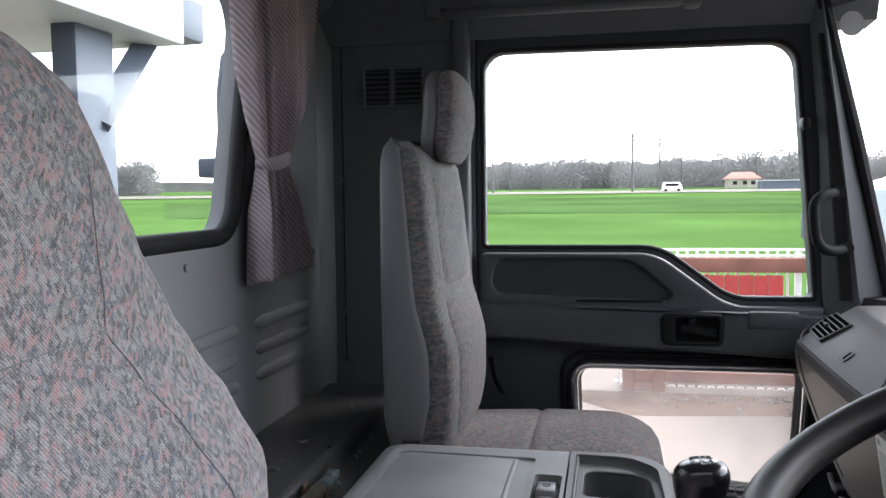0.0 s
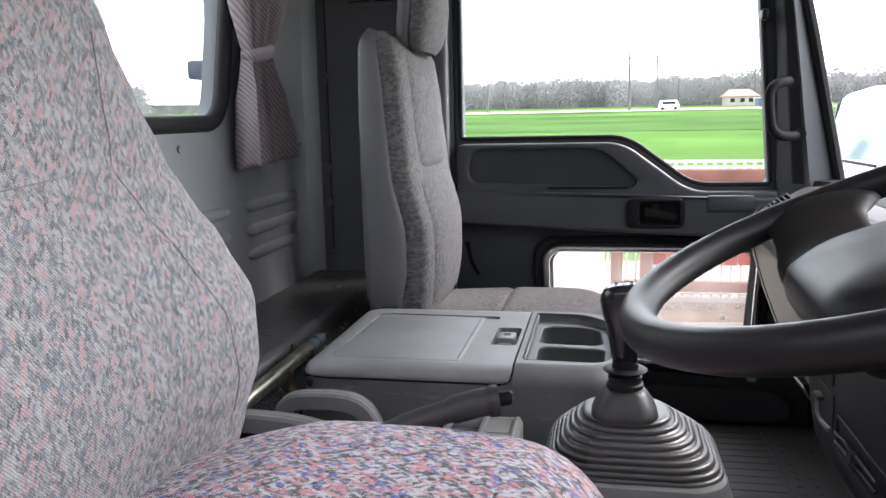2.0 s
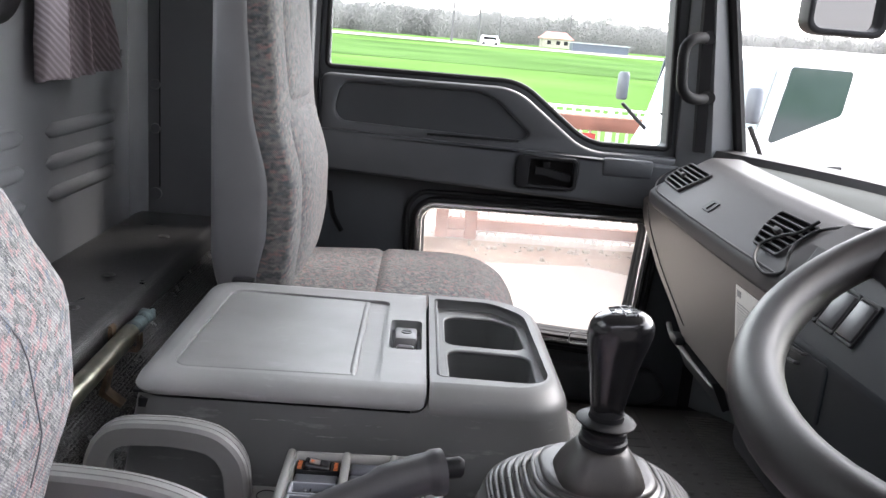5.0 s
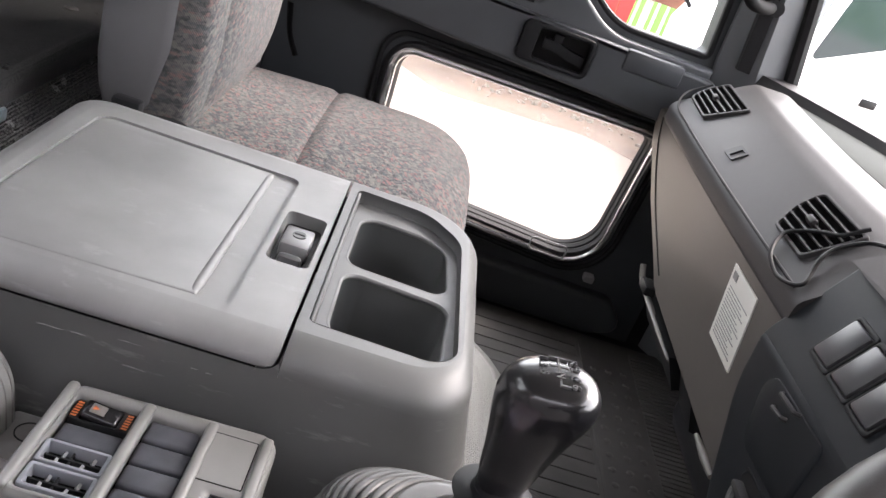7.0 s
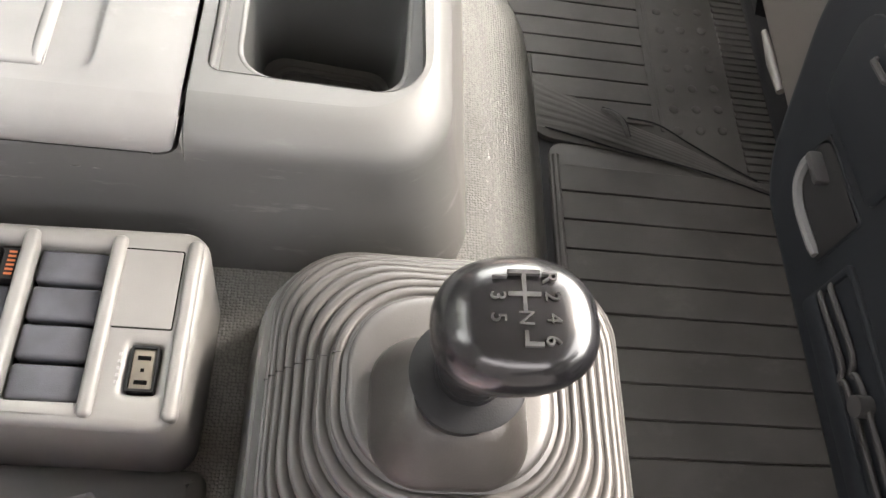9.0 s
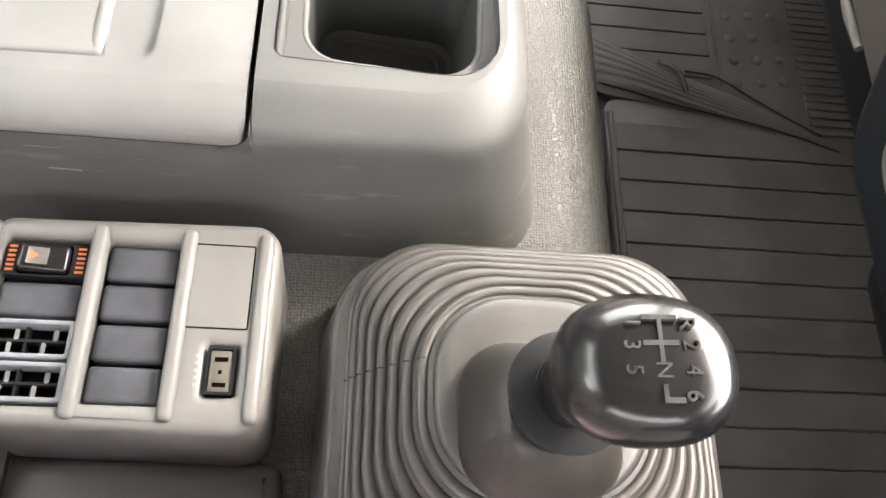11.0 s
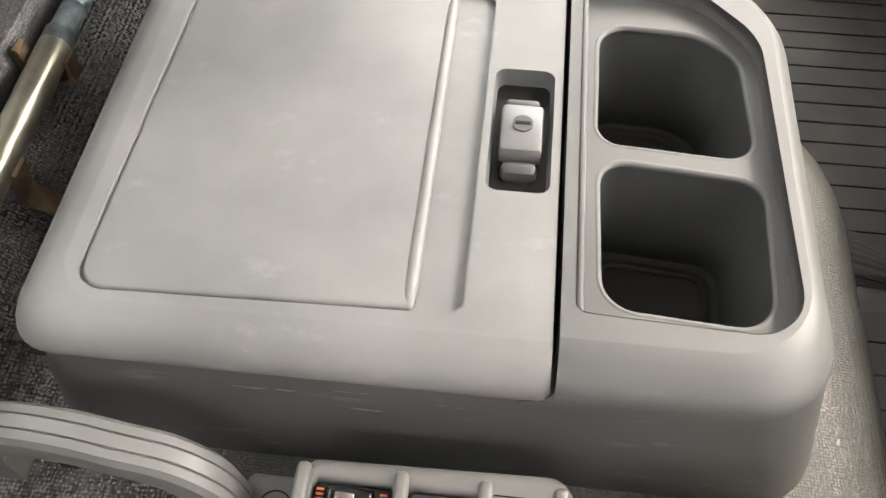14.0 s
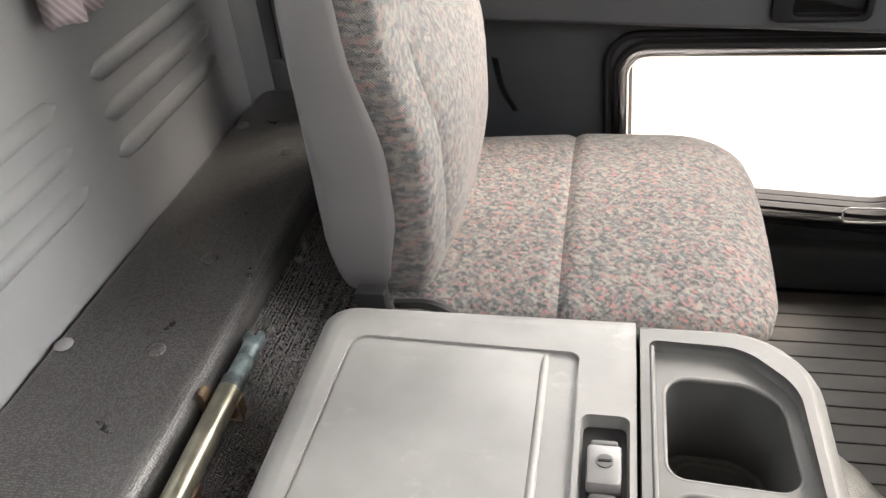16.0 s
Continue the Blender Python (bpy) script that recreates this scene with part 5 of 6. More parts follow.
for v in dcb.verts:
    if v.co.z > 0.47:
        q = max(0.0, (v.co.x + 0.36) / 0.468)
        v.co.z += 0.022 * math.sin(math.pi * min(1.0, q ** 0.8)) - 0.022 * max(0.0, 1 - q / 0.3)
part("cushion", dcb, SEATC, ds, "bright pink, blue and grey patterned cushion")
part("pedestal", box(-0.34, 0.06, 0.36, 0.76, 0.12, 0.43, 0.02), BLACK, ds)
part("side_cover", loft([[(u, v, z) for u, v in superell(x, 0.306, a, 0.024, 3, 24)] for z, x, a in ((0.40, -0.30, 0.10), (0.52, -0.335, 0.095), (0.66, -0.375, 0.085), (0.74, -0.410, 0.068), (0.79, -0.430, 0.045), (0.81, -0.440, 0.02))]), VINYLG, ds, "grey plastic side cover")
part("recliner", box(-0.40, -0.33, 0.815, 0.845, 0.46, 0.525, 0.012), BLACK, ds)

# ---- steering wheel ----
sw = thing("steering_wheel", (0.33, 0.524, 0.80), "black steering wheel with a broad padded hub", "steering wheel")
WM = pose(0.319, 0.524, 0.827, 0, -20.8, 0)
R = 0.2182
part("rim", turned(tube([(R * math.cos(2 * math.pi * i / 72), R * math.sin(2 * math.pi * i / 72), 0) for i in range(72)], 0.0152, 16, closed=True), WM), LEATHER, sw)
HUB = [(-0.102, -0.080, 0.05), (-0.060, -0.112, 0.05), (0.060, -0.105, 0.05), (0.092, -0.05, 0.05), (0.092, 0.05, 0.05), (0.060, 0.105, 0.05), (-0.060, 0.112, 0.05), (-0.102, 0.080, 0.05)]
hubr = [[(u * k, v * k, z) for u, v in rpoly(HUB, 5)] for k, z in ((0.55, -0.095), (0.80, -0.075), (0.96, -0.052), (1.0, -0.036), (0.985, -0.024), (0.93, -0.014), (0.80, -0.007), (0.50, -0.003), (0.2, -0.002))]
hub = part("hub_pad", turned(loft(hubr), WM), LEATHER, sw, "black airbag pad with a moulded mark")
for y0 in (-0.028, -0.040):
    part("hub_crease", turned(tube(smooth_path([(-0.078, y0, -0.0095), (-0.03, y0 + 0.004, -0.0052), (0.03, y0 + 0.004, -0.0050)], 5), 0.0012, 6), WM), RUBBER, hub)
for s_ in (-1, 1):
    pts = [(-0.045, s_ * 0.070, -0.034), (-0.046, s_ * 0.120, -0.026), (-0.040, s_ * 0.170, -0.011), (-0.030, s_ * 0.2130, -0.001)]
    wide = [0.052, 0.052, 0.051, 0.049, 0.047, 0.044, 0.042, 0.041, 0.042, 0.046, 0.052, 0.058, 0.050]
    part("spoke", turned(tube(smooth_path(pts, 4), wide, 16, flat=0.26), WM), LEATHER, sw)
part("column", tube([WM @ Vector((0, 0, -0.08)), WM @ Vector((0.0, 0, -0.30)), (0.62, 0.524, 0.30)], [0.055, 0.06, 0.06], 16), BLACK, sw)
for body_, y_, size in (("SRS", 0.0, 0.015), ("AIRBAG", -0.010, 0.0075)):
    text("mark", body_, size, WM @ pose(-0.070, 0.034, -0.0085, 0, 0, -90) @ pose(0, y_, -0.18 * abs(y_)), RUBBER, hub, 0.0012)

# ---- dashboard ----
db = thing("dashboard", (0.6, 1.5, 0.3), "charcoal and beige moulded dashboard with round-ended air vents", "dashboard")
GB = rpoly([(1.165, 0.632, 0), (1.958, 0.632, 0), (1.952, 0.575, 0.05), (1.835, 0.492, 0.10), (1.705, 0.432, 0.06), (1.655, 0.405, 0.02), (1.165, 0.388, 0.0)], 6)


def leaning(bm):
    """Leans the glovebox front back towards the floor."""
    for v in bm.verts:
        if v.co.x < 0.5:
            v.co.x += 0.15 * (0.628 - v.co.z)
    return bm


gb = leaning(plate(GB, [], "x", 0.60, 0.4330, 0.010, 3))
part("glovebox", gb, BEIGE, db, "beige-grey glovebox front")
part("end_seam", leaning(tube(smooth_path([(0.4325, 1.900, 0.622), (0.4327, 1.880, 0.575), (0.4327, 1.800, 0.512), (0.4327, 1.695, 0.460), (0.4327, 1.645, 0.438)], 4), 0.0016, 6)), RUBBER, db)
STRIPG = mat("pale_strip", (0.165, 0.155, 0.145), 0.5, vary=0.12, scale=20, grain=1300, bump=0.1)
part("bottom_trim", tube(smooth_path([(0.4545, 1.712, 0.420), (0.4575, 1.690, 0.402), (0.463, 1.62, 0.392), (0.471, 1.50, 0.384), (0.474, 1.482, 0.386)], 4), 0.0055, 10, flat=0.8), STRIPG, db, "pale glovebox handle strip")
part("bottom_trim", tube([(0.470, 1.312, 0.3885), (0.4695, 1.270, 0.3885), (0.469, 1.232, 0.3900)], [0.003, 0.0055, 0.004], 10), STRIPG, db, "pale end of the glovebox edge")
part("handle_backing", prism([(0.464, 0.394), (0.505, 0.396), (0.515, 0.352), (0.492, 0.342)], "y", 1.475, 1.695, 0.008), BLACK, db, "dark moulding behind the handle strip")
part("handle_foot", prism([(0.478, 0.400), (0.560, 0.400), (0.560, 0.325), (0.505, 0.335)], "y", 1.395, 1.474, 0.010), BLACK, db, "black end of the handle moulding")
roll = rpoly([(0.428, 0.626, 0.004), (0.402, 0.634, 0.013), (0.402, 0.661, 0.016), (0.478, 0.7275, 0.05), (0.500, 0.738, 0.03), (0.560, 0.739, 0.015), (0.575, 0.726, 0.01), (0.90, 0.716, 0), (0.90, 0.62, 0)], 6)


def dash_bow(y, v=0.70):
    """How far the roll bends away towards the door; the lip bends less than the top."""
    return 0.030 * max(0.0, (y - 1.30) / 0.50) ** 2 * (0.3 + 0.7 * max(0.0, min(1.0, (v - 0.661) / 0.0665)))


rings = []
for i in range(25):
    y = 1.16 + 0.790 * (1 - (1 - i / 24) ** 1.6)
    t = max(0.0, (y - 1.81) / 0.14)
    rings.append([(u + (dash_bow(y, v) if u < 0.56 else 0) + 0.125 * t ** 2.4 * max(0, (0.56 - u) / 0.15 if u < 0.56 else 0), y, v - 0.030 * t ** 2.2 * (v > 0.68)) for u, v in roll])
part("crash_roll", loft(rings), DASH, db, "charcoal padded dash roll")
part("top_tray", box(0.60, 0.80, 1.20, 1.86, 0.712, 0.727, 0.004), mat("tray_liner", (0.060, 0.066, 0.064), 0.95, vary=0.1, bump=0.1, spec=0.05), db, "pale grey dash top tray")
part("screen_lip", loft([[(screen_x(0.16 + 1.84 * i / 24, 0.72) - d, 0.16 + 1.84 * i / 24, z) for i in range(25)] for d, z in ((0.075, 0.715), (0.060, 0.742), (0.0, 0.745), (0.0, 0.70))], close=False), DASH, db, "ledge along the windscreen")


def vent_on_dash(ym, hole, name):
    """A black vent with thin lengthwise louvres on the sloping face of the dash roll."""
    face = pose(0.4452 + dash_bow(ym), ym, 0.7023, 0, -math.degrees(math.atan2(0.0665, 0.076 + dash_bow(ym, 0.73) - dash_bow(ym, 0.66))), -math.degrees(0.085 * max(0.0, (ym - 1.30) / 0.5)))
    cy = sum(v for u, v in hole) / len(hole)
    out = [(u * 1.12, cy + (v - cy) * 1.07) for u, v in hole]
    ob = part(name, turned(plate(out, [hole], "z", -0.004, 0.0028, 0.001), face), DASH, db, "black louvred air vent")
    # flat black sheet in place of the shade deep in the vent
    part("duct_shade", turned(prism(hole, "z", -0.003, 0.0006), face), GAPSHADE, ob)
    for k in range(5):
        x = -0.0215 + k * 0.0105
        ys = []
        for (u0, v0), (u1, v1) in zip(hole, hole[1:] + hole[:1]):
            if (u0 - x) * (u1 - x) < 0:
                ys.append(v0 + (v1 - v0) * (x - u0) / (u1 - u0))
        part("louvre", turned(box(x - 0.0011, x + 0.0011, min(ys) + 0.0005, max(ys) - 0.0005, -0.001, 0.0036), face), DASH, ob)
    part("slider", turned(box(-0.005, 0.003, -0.010 + cy, 0.008 + cy, -0.001, 0.0085, 0.002), face), DASH, ob)


vent_on_dash(1.772, rpoly([(-0.030, -0.058, 0.006), (0.030, -0.082, 0.004), (0.030, 0.072, 0.010), (-0.004, 0.082, 0.03), (-0.030, 0.060, 0.02)]), "vent")
vent_on_dash(1.274, rpoly([(-0.030, -0.040, 0.006), (0.030, -0.046, 0.004), (0.030, 0.066, 0.006), (0.0, 0.062, 0.05), (-0.030, 0.036, 0.008)]), "vent")
part("roll_seam", tube(smooth_path([(0.4055 + dash_bow(y, 0.666), y, z) for y, z in ((1.185, 0.6665), (1.30, 0.666), (1.45, 0.666), (1.60, 0.666), (1.72, 0.667), (1.80, 0.670))] + [(0.440, 1.862, 0.684), (0.480, 1.876, 0.707)], 4), 0.0018, 6), RUBBER, db)
part("dash_button", turned(plate(rrect(-0.012, 0.012, -0.018, 0.018, 0.003), [rrect(-0.009, 0.009, -0.015, 0.002, 0.002)], "z", -0.003, 0.0022), pose(0.4362, 1.539, 0.6877, 0, -39.5, 0)), BLACK, db, "small recessed push catch")
part("glove_catch", box(0.449, 0.470, 1.640, 1.682, 0.398, 0.414, 0.004), BLACK, db, "glovebox catch")
lab = part("warning_label", leaning(box(0.4310, 0.4332, 1.291, 1.380, 0.497, 0.598)), LABELW, db, "white printed paper label")
for k in range(15):
    part("print_line", leaning(box(0.4303, 0.4309, 1.299 + (k * 5 % 7) * 0.004, 1.372, 0.571 - k * 0.0046, 0.5722 - k * 0.0046)), PRINT, lab)
part("print_block", leaning(box(0.4303, 0.4309, 1.358, 1.373, 0.582, 0.592)), PRINT, lab)
part("dash_shelf", box(0.560, 0.80, 1.15, 1.60, 0.22, 0.400, 0.03), BLACK, db, "black heater housing under the glovebox")

SWDARK = mat("dash_switch", (0.035, 0.035, 0.038), 0.4, vary=0.1, scale=20, grain=1500, bump=0.1)
# centre stack, turned towards the driver
STACK = mat("stack_plastic", (0.0125, 0.0145, 0.0175), 0.55, vary=0.12, scale=10, grain=1300, bump=0.2, spec=0.16)
cs = thing("centre_stack", (0.5, 1.0, 0.14), "black centre dash panel with blank switches", "dash panel")
part("housing", plate(rpoly([(1.172, 0.626, 0.012), (0.74, 0.630, 0.0), (0.74, 0.440, 0.0), (1.088, 0.440, 0.075), (1.164, 0.560, 0.12)], 8), [], "x", 0.62, 0.388, 0.014, 5), STACK, cs)
part("switch_plate", prism([(0.391, 0.620), (0.396, 0.632), (0.440, 0.714), (0.62, 0.730), (0.62, 0.60)], "y", 0.74, 1.168, 0.006, 3), STACK, cs, "sloping black switch plate")
part("under_dash", box(0.60, 0.85, 0.40, 1.14, 0.13, 0.47, 0.03), BLACK, cs)
radio = part("radio", plate(rrect(0.775, 0.968, 0.462, 0.522, 0.006), [rrect(0.781, 0.962, 0.480, 0.516, 0.003)], "x", 0.392, 0.3855, 0.002), STACK, cs, "black radio with raised bars")
part("radio_face", box(0.3885, 0.391, 0.780, 0.963, 0.478, 0.518), RUBBER, radio)
for z in (0.4865, 0.4985):
    part("radio_bar", tube(smooth_path([(0.388, 0.963, z - 0.0005), (0.3845, 0.958, z), (0.3845, 0.912, z + 0.004), (0.3845, 0.900, z - 0.002), (0.3845, 0.889, z + 0.004), (0.3845, 0.80, z + 0.006)], 4), 0.0022, 8), DASH, radio)
part("radio_knob", cyl((0.388, 0.878, 0.500), (0.378, 0.878, 0.500), 0.007, 16), DASH, radio)
ash = part("ashtray", plate(rpoly([(1.118, 0.612, 0.022), (0.990, 0.618, 0.008), (0.990, 0.548, 0.008), (1.092, 0.540, 0.020)], 6), [], "x", 0.392, 0.3862, 0.0018), STACK, cs, "black ashtray door")
for y0, y1, z in ((1.075, 1.050, 0.5955), (1.075, 1.038, 0.6105)):
    part("grip", tube([(0.3868, y0, z - 0.001), (0.3825, y0 - 0.003, z), (0.3825, y1 + 0.003, z + 0.003), (0.3868, y1, z + 0.004)], 0.0024, 8), DASH, ash)
rc = part("coin_recess", plate(rpoly([(1.064, 0.536, 0.012), (0.985, 0.540, 0.004), (0.985, 0.486, 0.004), (1.056, 0.482, 0.025)], 6), [rpoly([(1.060, 0.533, 0.011), (0.988, 0.537, 0.003), (0.988, 0.489, 0.003), (1.053, 0.486, 0.023)], 6)], "x", 0.390, 0.3866, 0.001), STACK, cs)
part("recess_back", box(0.3866, 0.3885, 0.986, 1.060, 0.488, 0.536), RUBBER, rc)
part("strip", tube(smooth_path([(0.3862, 1.058, 0.512), (0.3855, 1.056, 0.503), (0.385, 1.047, 0.4925), (0.385, 1.028, 0.488), (0.3855, 0.990, 0.4905)], 6), [0.002] + [0.0042] * 23 + [0.003], 8), VINYLG, rc, "curved grey strip")
part("knob", box(0.3765, 0.389, 1.029, 1.056, 0.5165, 0.5235, 0.003), DASH, rc)
part("top_cover", loft([[(0.43, 1.168, 0.715), (0.43, 0.30, 0.715), (0.90, 0.30, 0.715), (0.90, 1.168, 0.715)], [(0.47, 1.160, 0.745), (0.47, 0.30, 0.76), (0.90, 0.30, 0.745), (0.90, 1.160, 0.735)]]), DASH, cs, "charcoal binnacle cover")
for k in range(3):
    face = pose(0.4155, 1.083 - 0.041 * k, 0.667, 0, -61.5, 0)
    b = part("blank_switch", turned(box(-0.022, 0.022, -0.0165, 0.0165, -0.004, 0.006, 0.003), face), SWDARK, cs, "blank dash switch cover")
    part("switch_frame", turned(plate(rrect(-0.027, 0.027, -0.0200, 0.0200, 0.005), [rrect(-0.0228, 0.0228, -0.0172, 0.0172, 0.004)], "z", -0.003, 0.0035, 0.001), face), BLACK, b)
# loose cable on the dash
tagged(part("cable", tube(smooth_path([(0.470, 1.232, 0.7320), (0.4489, 1.2385, 0.7140), (0.4395, 1.2560, 0.7060), (0.4300, 1.2720, 0.6960), (0.4160, 1.2778, 0.6845), (0.4010, 1.2536, 0.6700), (0.3995, 1.2216, 0.6607), (0.4025, 1.1903, 0.6660), (0.4105, 1.1826, 0.6735), (0.4200, 1.1976, 0.6825), (0.4270, 1.2081, 0.6940), (0.4385, 1.2160, 0.7050), (0.4540, 1.2120, 0.7190), (0.4656, 1.2000, 0.7290), (0.470, 1.150, 0.7420), (0.480, 1.06, 0.7560)], 8), 0.0024, 8), BLACK), "thin black cable looped on the dashboard", "cable")

# ---- curtain ----
def curtain():
    """A tied-back pleated curtain: full at the top, gathered at the band, flared below it."""
    bm = bmesh.new()
    rows = ((1.46, 1.415, 1.742, 0.030), (1.34, 1.418, 1.732, 0.031), (1.24, 1.436, 1.714, 0.029), (1.15, 1.466, 1.690, 0.025), (1.08, 1.490, 1.644, 0.018), (1.045, 1.502, 1.612, 0.013), (1.02, 1.496, 1.620, 0.017), (0.94, 1.476, 1.660, 0.027), (0.86, 1.464, 1.688, 0.031), (0.812, 1.462, 1.700, 0.032))
    n = 110
    rings = []
    for i in range(50):
        z = 1.46 - (1.46 - 0.812) * i / 49
        r = lerp_table(tuple((-a[0], *a[1:]) for a in rows), -z)
        ring_ = []
        for j in range(n + 1):
            k = j / n
            ph = 2 * math.pi * (4.6 * k + 0.30 * math.sin(4 * k + 0.6) + 0.10 * math.sin(z * 7 + 3 * k))
            y = r[0] + (r[1] - r[0]) * k + 0.012 * math.sin(ph + 0.9) * (r[1] - r[0]) / 0.3
            x = -0.632 + r[2] * (0.80 * math.sin(ph) + 0.22 * math.sin(2.3 * ph + z * 6)) + 0.004 * noise.noise((k * 9, z * 14, 1.0))
            ring_.append((x, y, z + 0.010 * k + (0.006 * math.sin(ph) if i == 49 else 0)))
        rings.append(ring_)
    return loft(rings, close=False, caps=False, bm=bm)


cur = thing("curtain", (-0.63, 1.67, 0.812), "pleated mauve-grey striped curtain tied back beside the rear window", "curtain")
cl = part("cloth", curtain(), CURTAIN, cur)
md = cl.modifiers.new("thickness", 'SOLIDIFY')
md.thickness = 0.003
part("tie_band", tube([(-0.632 + 0.022 * math.cos(2 * math.pi * i / 28), 1.553 + 0.051 * math.sin(2 * math.pi * i / 28), 1.050 + 0.010 * math.sin(2 * math.pi * i / 28)) for i in range(28)], 0.0075, 8, closed=True, flat=1.9), CURTAIN, cur, "tie band of the same cloth")

# ---- jack handle pipe on the shelf ----
pp = thing("jack_handle", (-0.46, 1.1, 0.47), "zinc-plated jack handle pipe clipped to the shelf", "pipe")
part("pipe", tube([(-0.440, 0.62, 0.486), (-0.4475, 1.10, 0.486), (-0.452, 1.285, 0.486)], 0.0135, 18), ZINC, pp)
SOCKET = mat("worn_green_steel", (0.20, 0.26, 0.27), 0.42, metal=0.6, vary=0.6, scale=70, bump=0.1)
part("pipe_end", loft([[(-0.452 - 0.02 * (y - 1.285) + r * math.cos(2 * math.pi * i / 16), y, 0.486 + r * math.sin(2 * math.pi * i / 16)) for i in range(16)] for y, r in ((1.275, 0.0133), (1.300, 0.0133), (1.304, 0.0112), (1.330, 0.0108), (1.333, 0.0096), (1.336, 0.0108), (1.362, 0.0104))]), SOCKET, pp, "worn blue-green socket end")
for dx in (-0.0068, 0.0068):
    part("prong", box(-0.4545 + dx - 0.0038, -0.4545 + dx + 0.0038, 1.355, 1.374, 0.478, 0.494, 0.003), SOCKET, pp)
part("clip", plate(rpoly([(-0.476, 0.4665, 0), (-0.431, 0.4665, 0.006), (-0.4315, 0.492, 0.003), (-0.4345, 0.492, 0.002), (-0.436, 0.4705, 0.006), (-0.468, 0.4705, 0.006), (-0.4685, 0.500, 0.003), (-0.4740, 0.504, 0.002)]), [], "y", 1.262, 1.276), RUST, pp, "rusty spring clip")
part("clip", plate(rpoly([(-0.446, 0.452, 0), (-0.418, 0.436, 0.004), (-0.4165, 0.440, 0.002), (-0.438, 0.456, 0.006), (-0.431, 0.486, 0.003), (-0.4350, 0.487, 0.002)]), [], "y", 1.150, 1.168), RUST, pp, "rusty empty spring clip")

# small lifted tear in the shelf covering
tear = bmesh.new()
tv = [tear.verts.new(p) for p in ((-0.585, 1.325, 0.5052), (-0.560, 1.318, 0.5052), (-0.556, 1.342, 0.5052), (-0.572, 1.352, 0.5085), (-0.588, 1.346, 0.5062))]
tear.faces.new(tv)
te = bmesh.ops.extrude_face_region(tear, geom=tear.faces[:])
bmesh.ops.translate(tear, verts=[v for v in te["geom"] if isinstance(v, bmesh.types.BMVert)], vec=(0, 0, 0.0008))
part("torn_flap", tear, VINYL, shelf, "small lifted tear", smooth=False)

# ---- outside ----
GROUND = -1.0


def ground_z(x, y):
    r = math.hypot(x, y)
    return GROUND + max(0.0, r - 30) * 0.0150


bm = bmesh.new()
rad = [0, 5, 10, 20, 30, 45, 70, 110, 170, 260, 400, 700, 1300, 2500]
rings = [[(r * math.cos(2 * math.pi * i / 64), r * math.sin(2 * math.pi * i / 64), min(ground_z(r, 0), 14) - 0.012) for i in range(64)] for r in rad[1:]]
gr = loft(rings, caps=False)
gr.faces.new([gr.verts.new((0.01 * k, 0.01 * (k % 2), GROUND - 0.012)) for k in range(3)])
tagged(part("ground", gr, GRASS), "bright green young crop field", "ground", kind="structure")
tagged(part("pavement", plate([(-30, -20), (30, -20), (30, 8.7), (7.0, 8.7), (7.0, 10.6), (0.12, 10.6), (0.12, 16), (-30, 16)], [], "z", GROUND - 0.2, GROUND), CONCRETE), "pale dusty concrete yard", "pavement", kind="structure")


def strip(r0, r1, a0, a1, lift, n=24):
    rows_ = []
    for r in (r0, (r0 + r1) / 2, r1):
        rows_.append([(r * math.sin(radians(a0 + (a1 - a0) * i / n)), r * math.cos(radians(a0 + (a1 - a0) * i / n)), ground_z(r, 0) + lift) for i in range(n + 1)])
    return loft(rows_, close=False, caps=False)


tagged(part("road", strip(150, 185, -75, 40, 0.10), EARTH), "pale earth track across the fields", "road", kind="structure")
tagged(part("ground", strip(61, 92, -84, -38, 0.03), mat("dry_field", (0.30, 0.235, 0.150), 0.95, spec=0.0, vary=0.2, scale=0.08, bump=0)), "dry tan field behind the yard", "ground", kind="structure")
tagged(part("ground", strip(46, 57, -84, -38, 0.03), mat("pale_track", (0.42, 0.39, 0.33), 0.95, spec=0.0, vary=0.25, scale=0.1, bump=0)), "pale gravel strip behind the yard", "ground", kind="structure")
tagged(part("ground", strip(62, 118, -30, 30, 0.015), mat("far_grass", (0.054, 0.100, 0.033), 0.95, spec=0.0, vary=0.3, scale=0.05, bump=0)), "darker green band of the crop field", "ground", kind="structure")


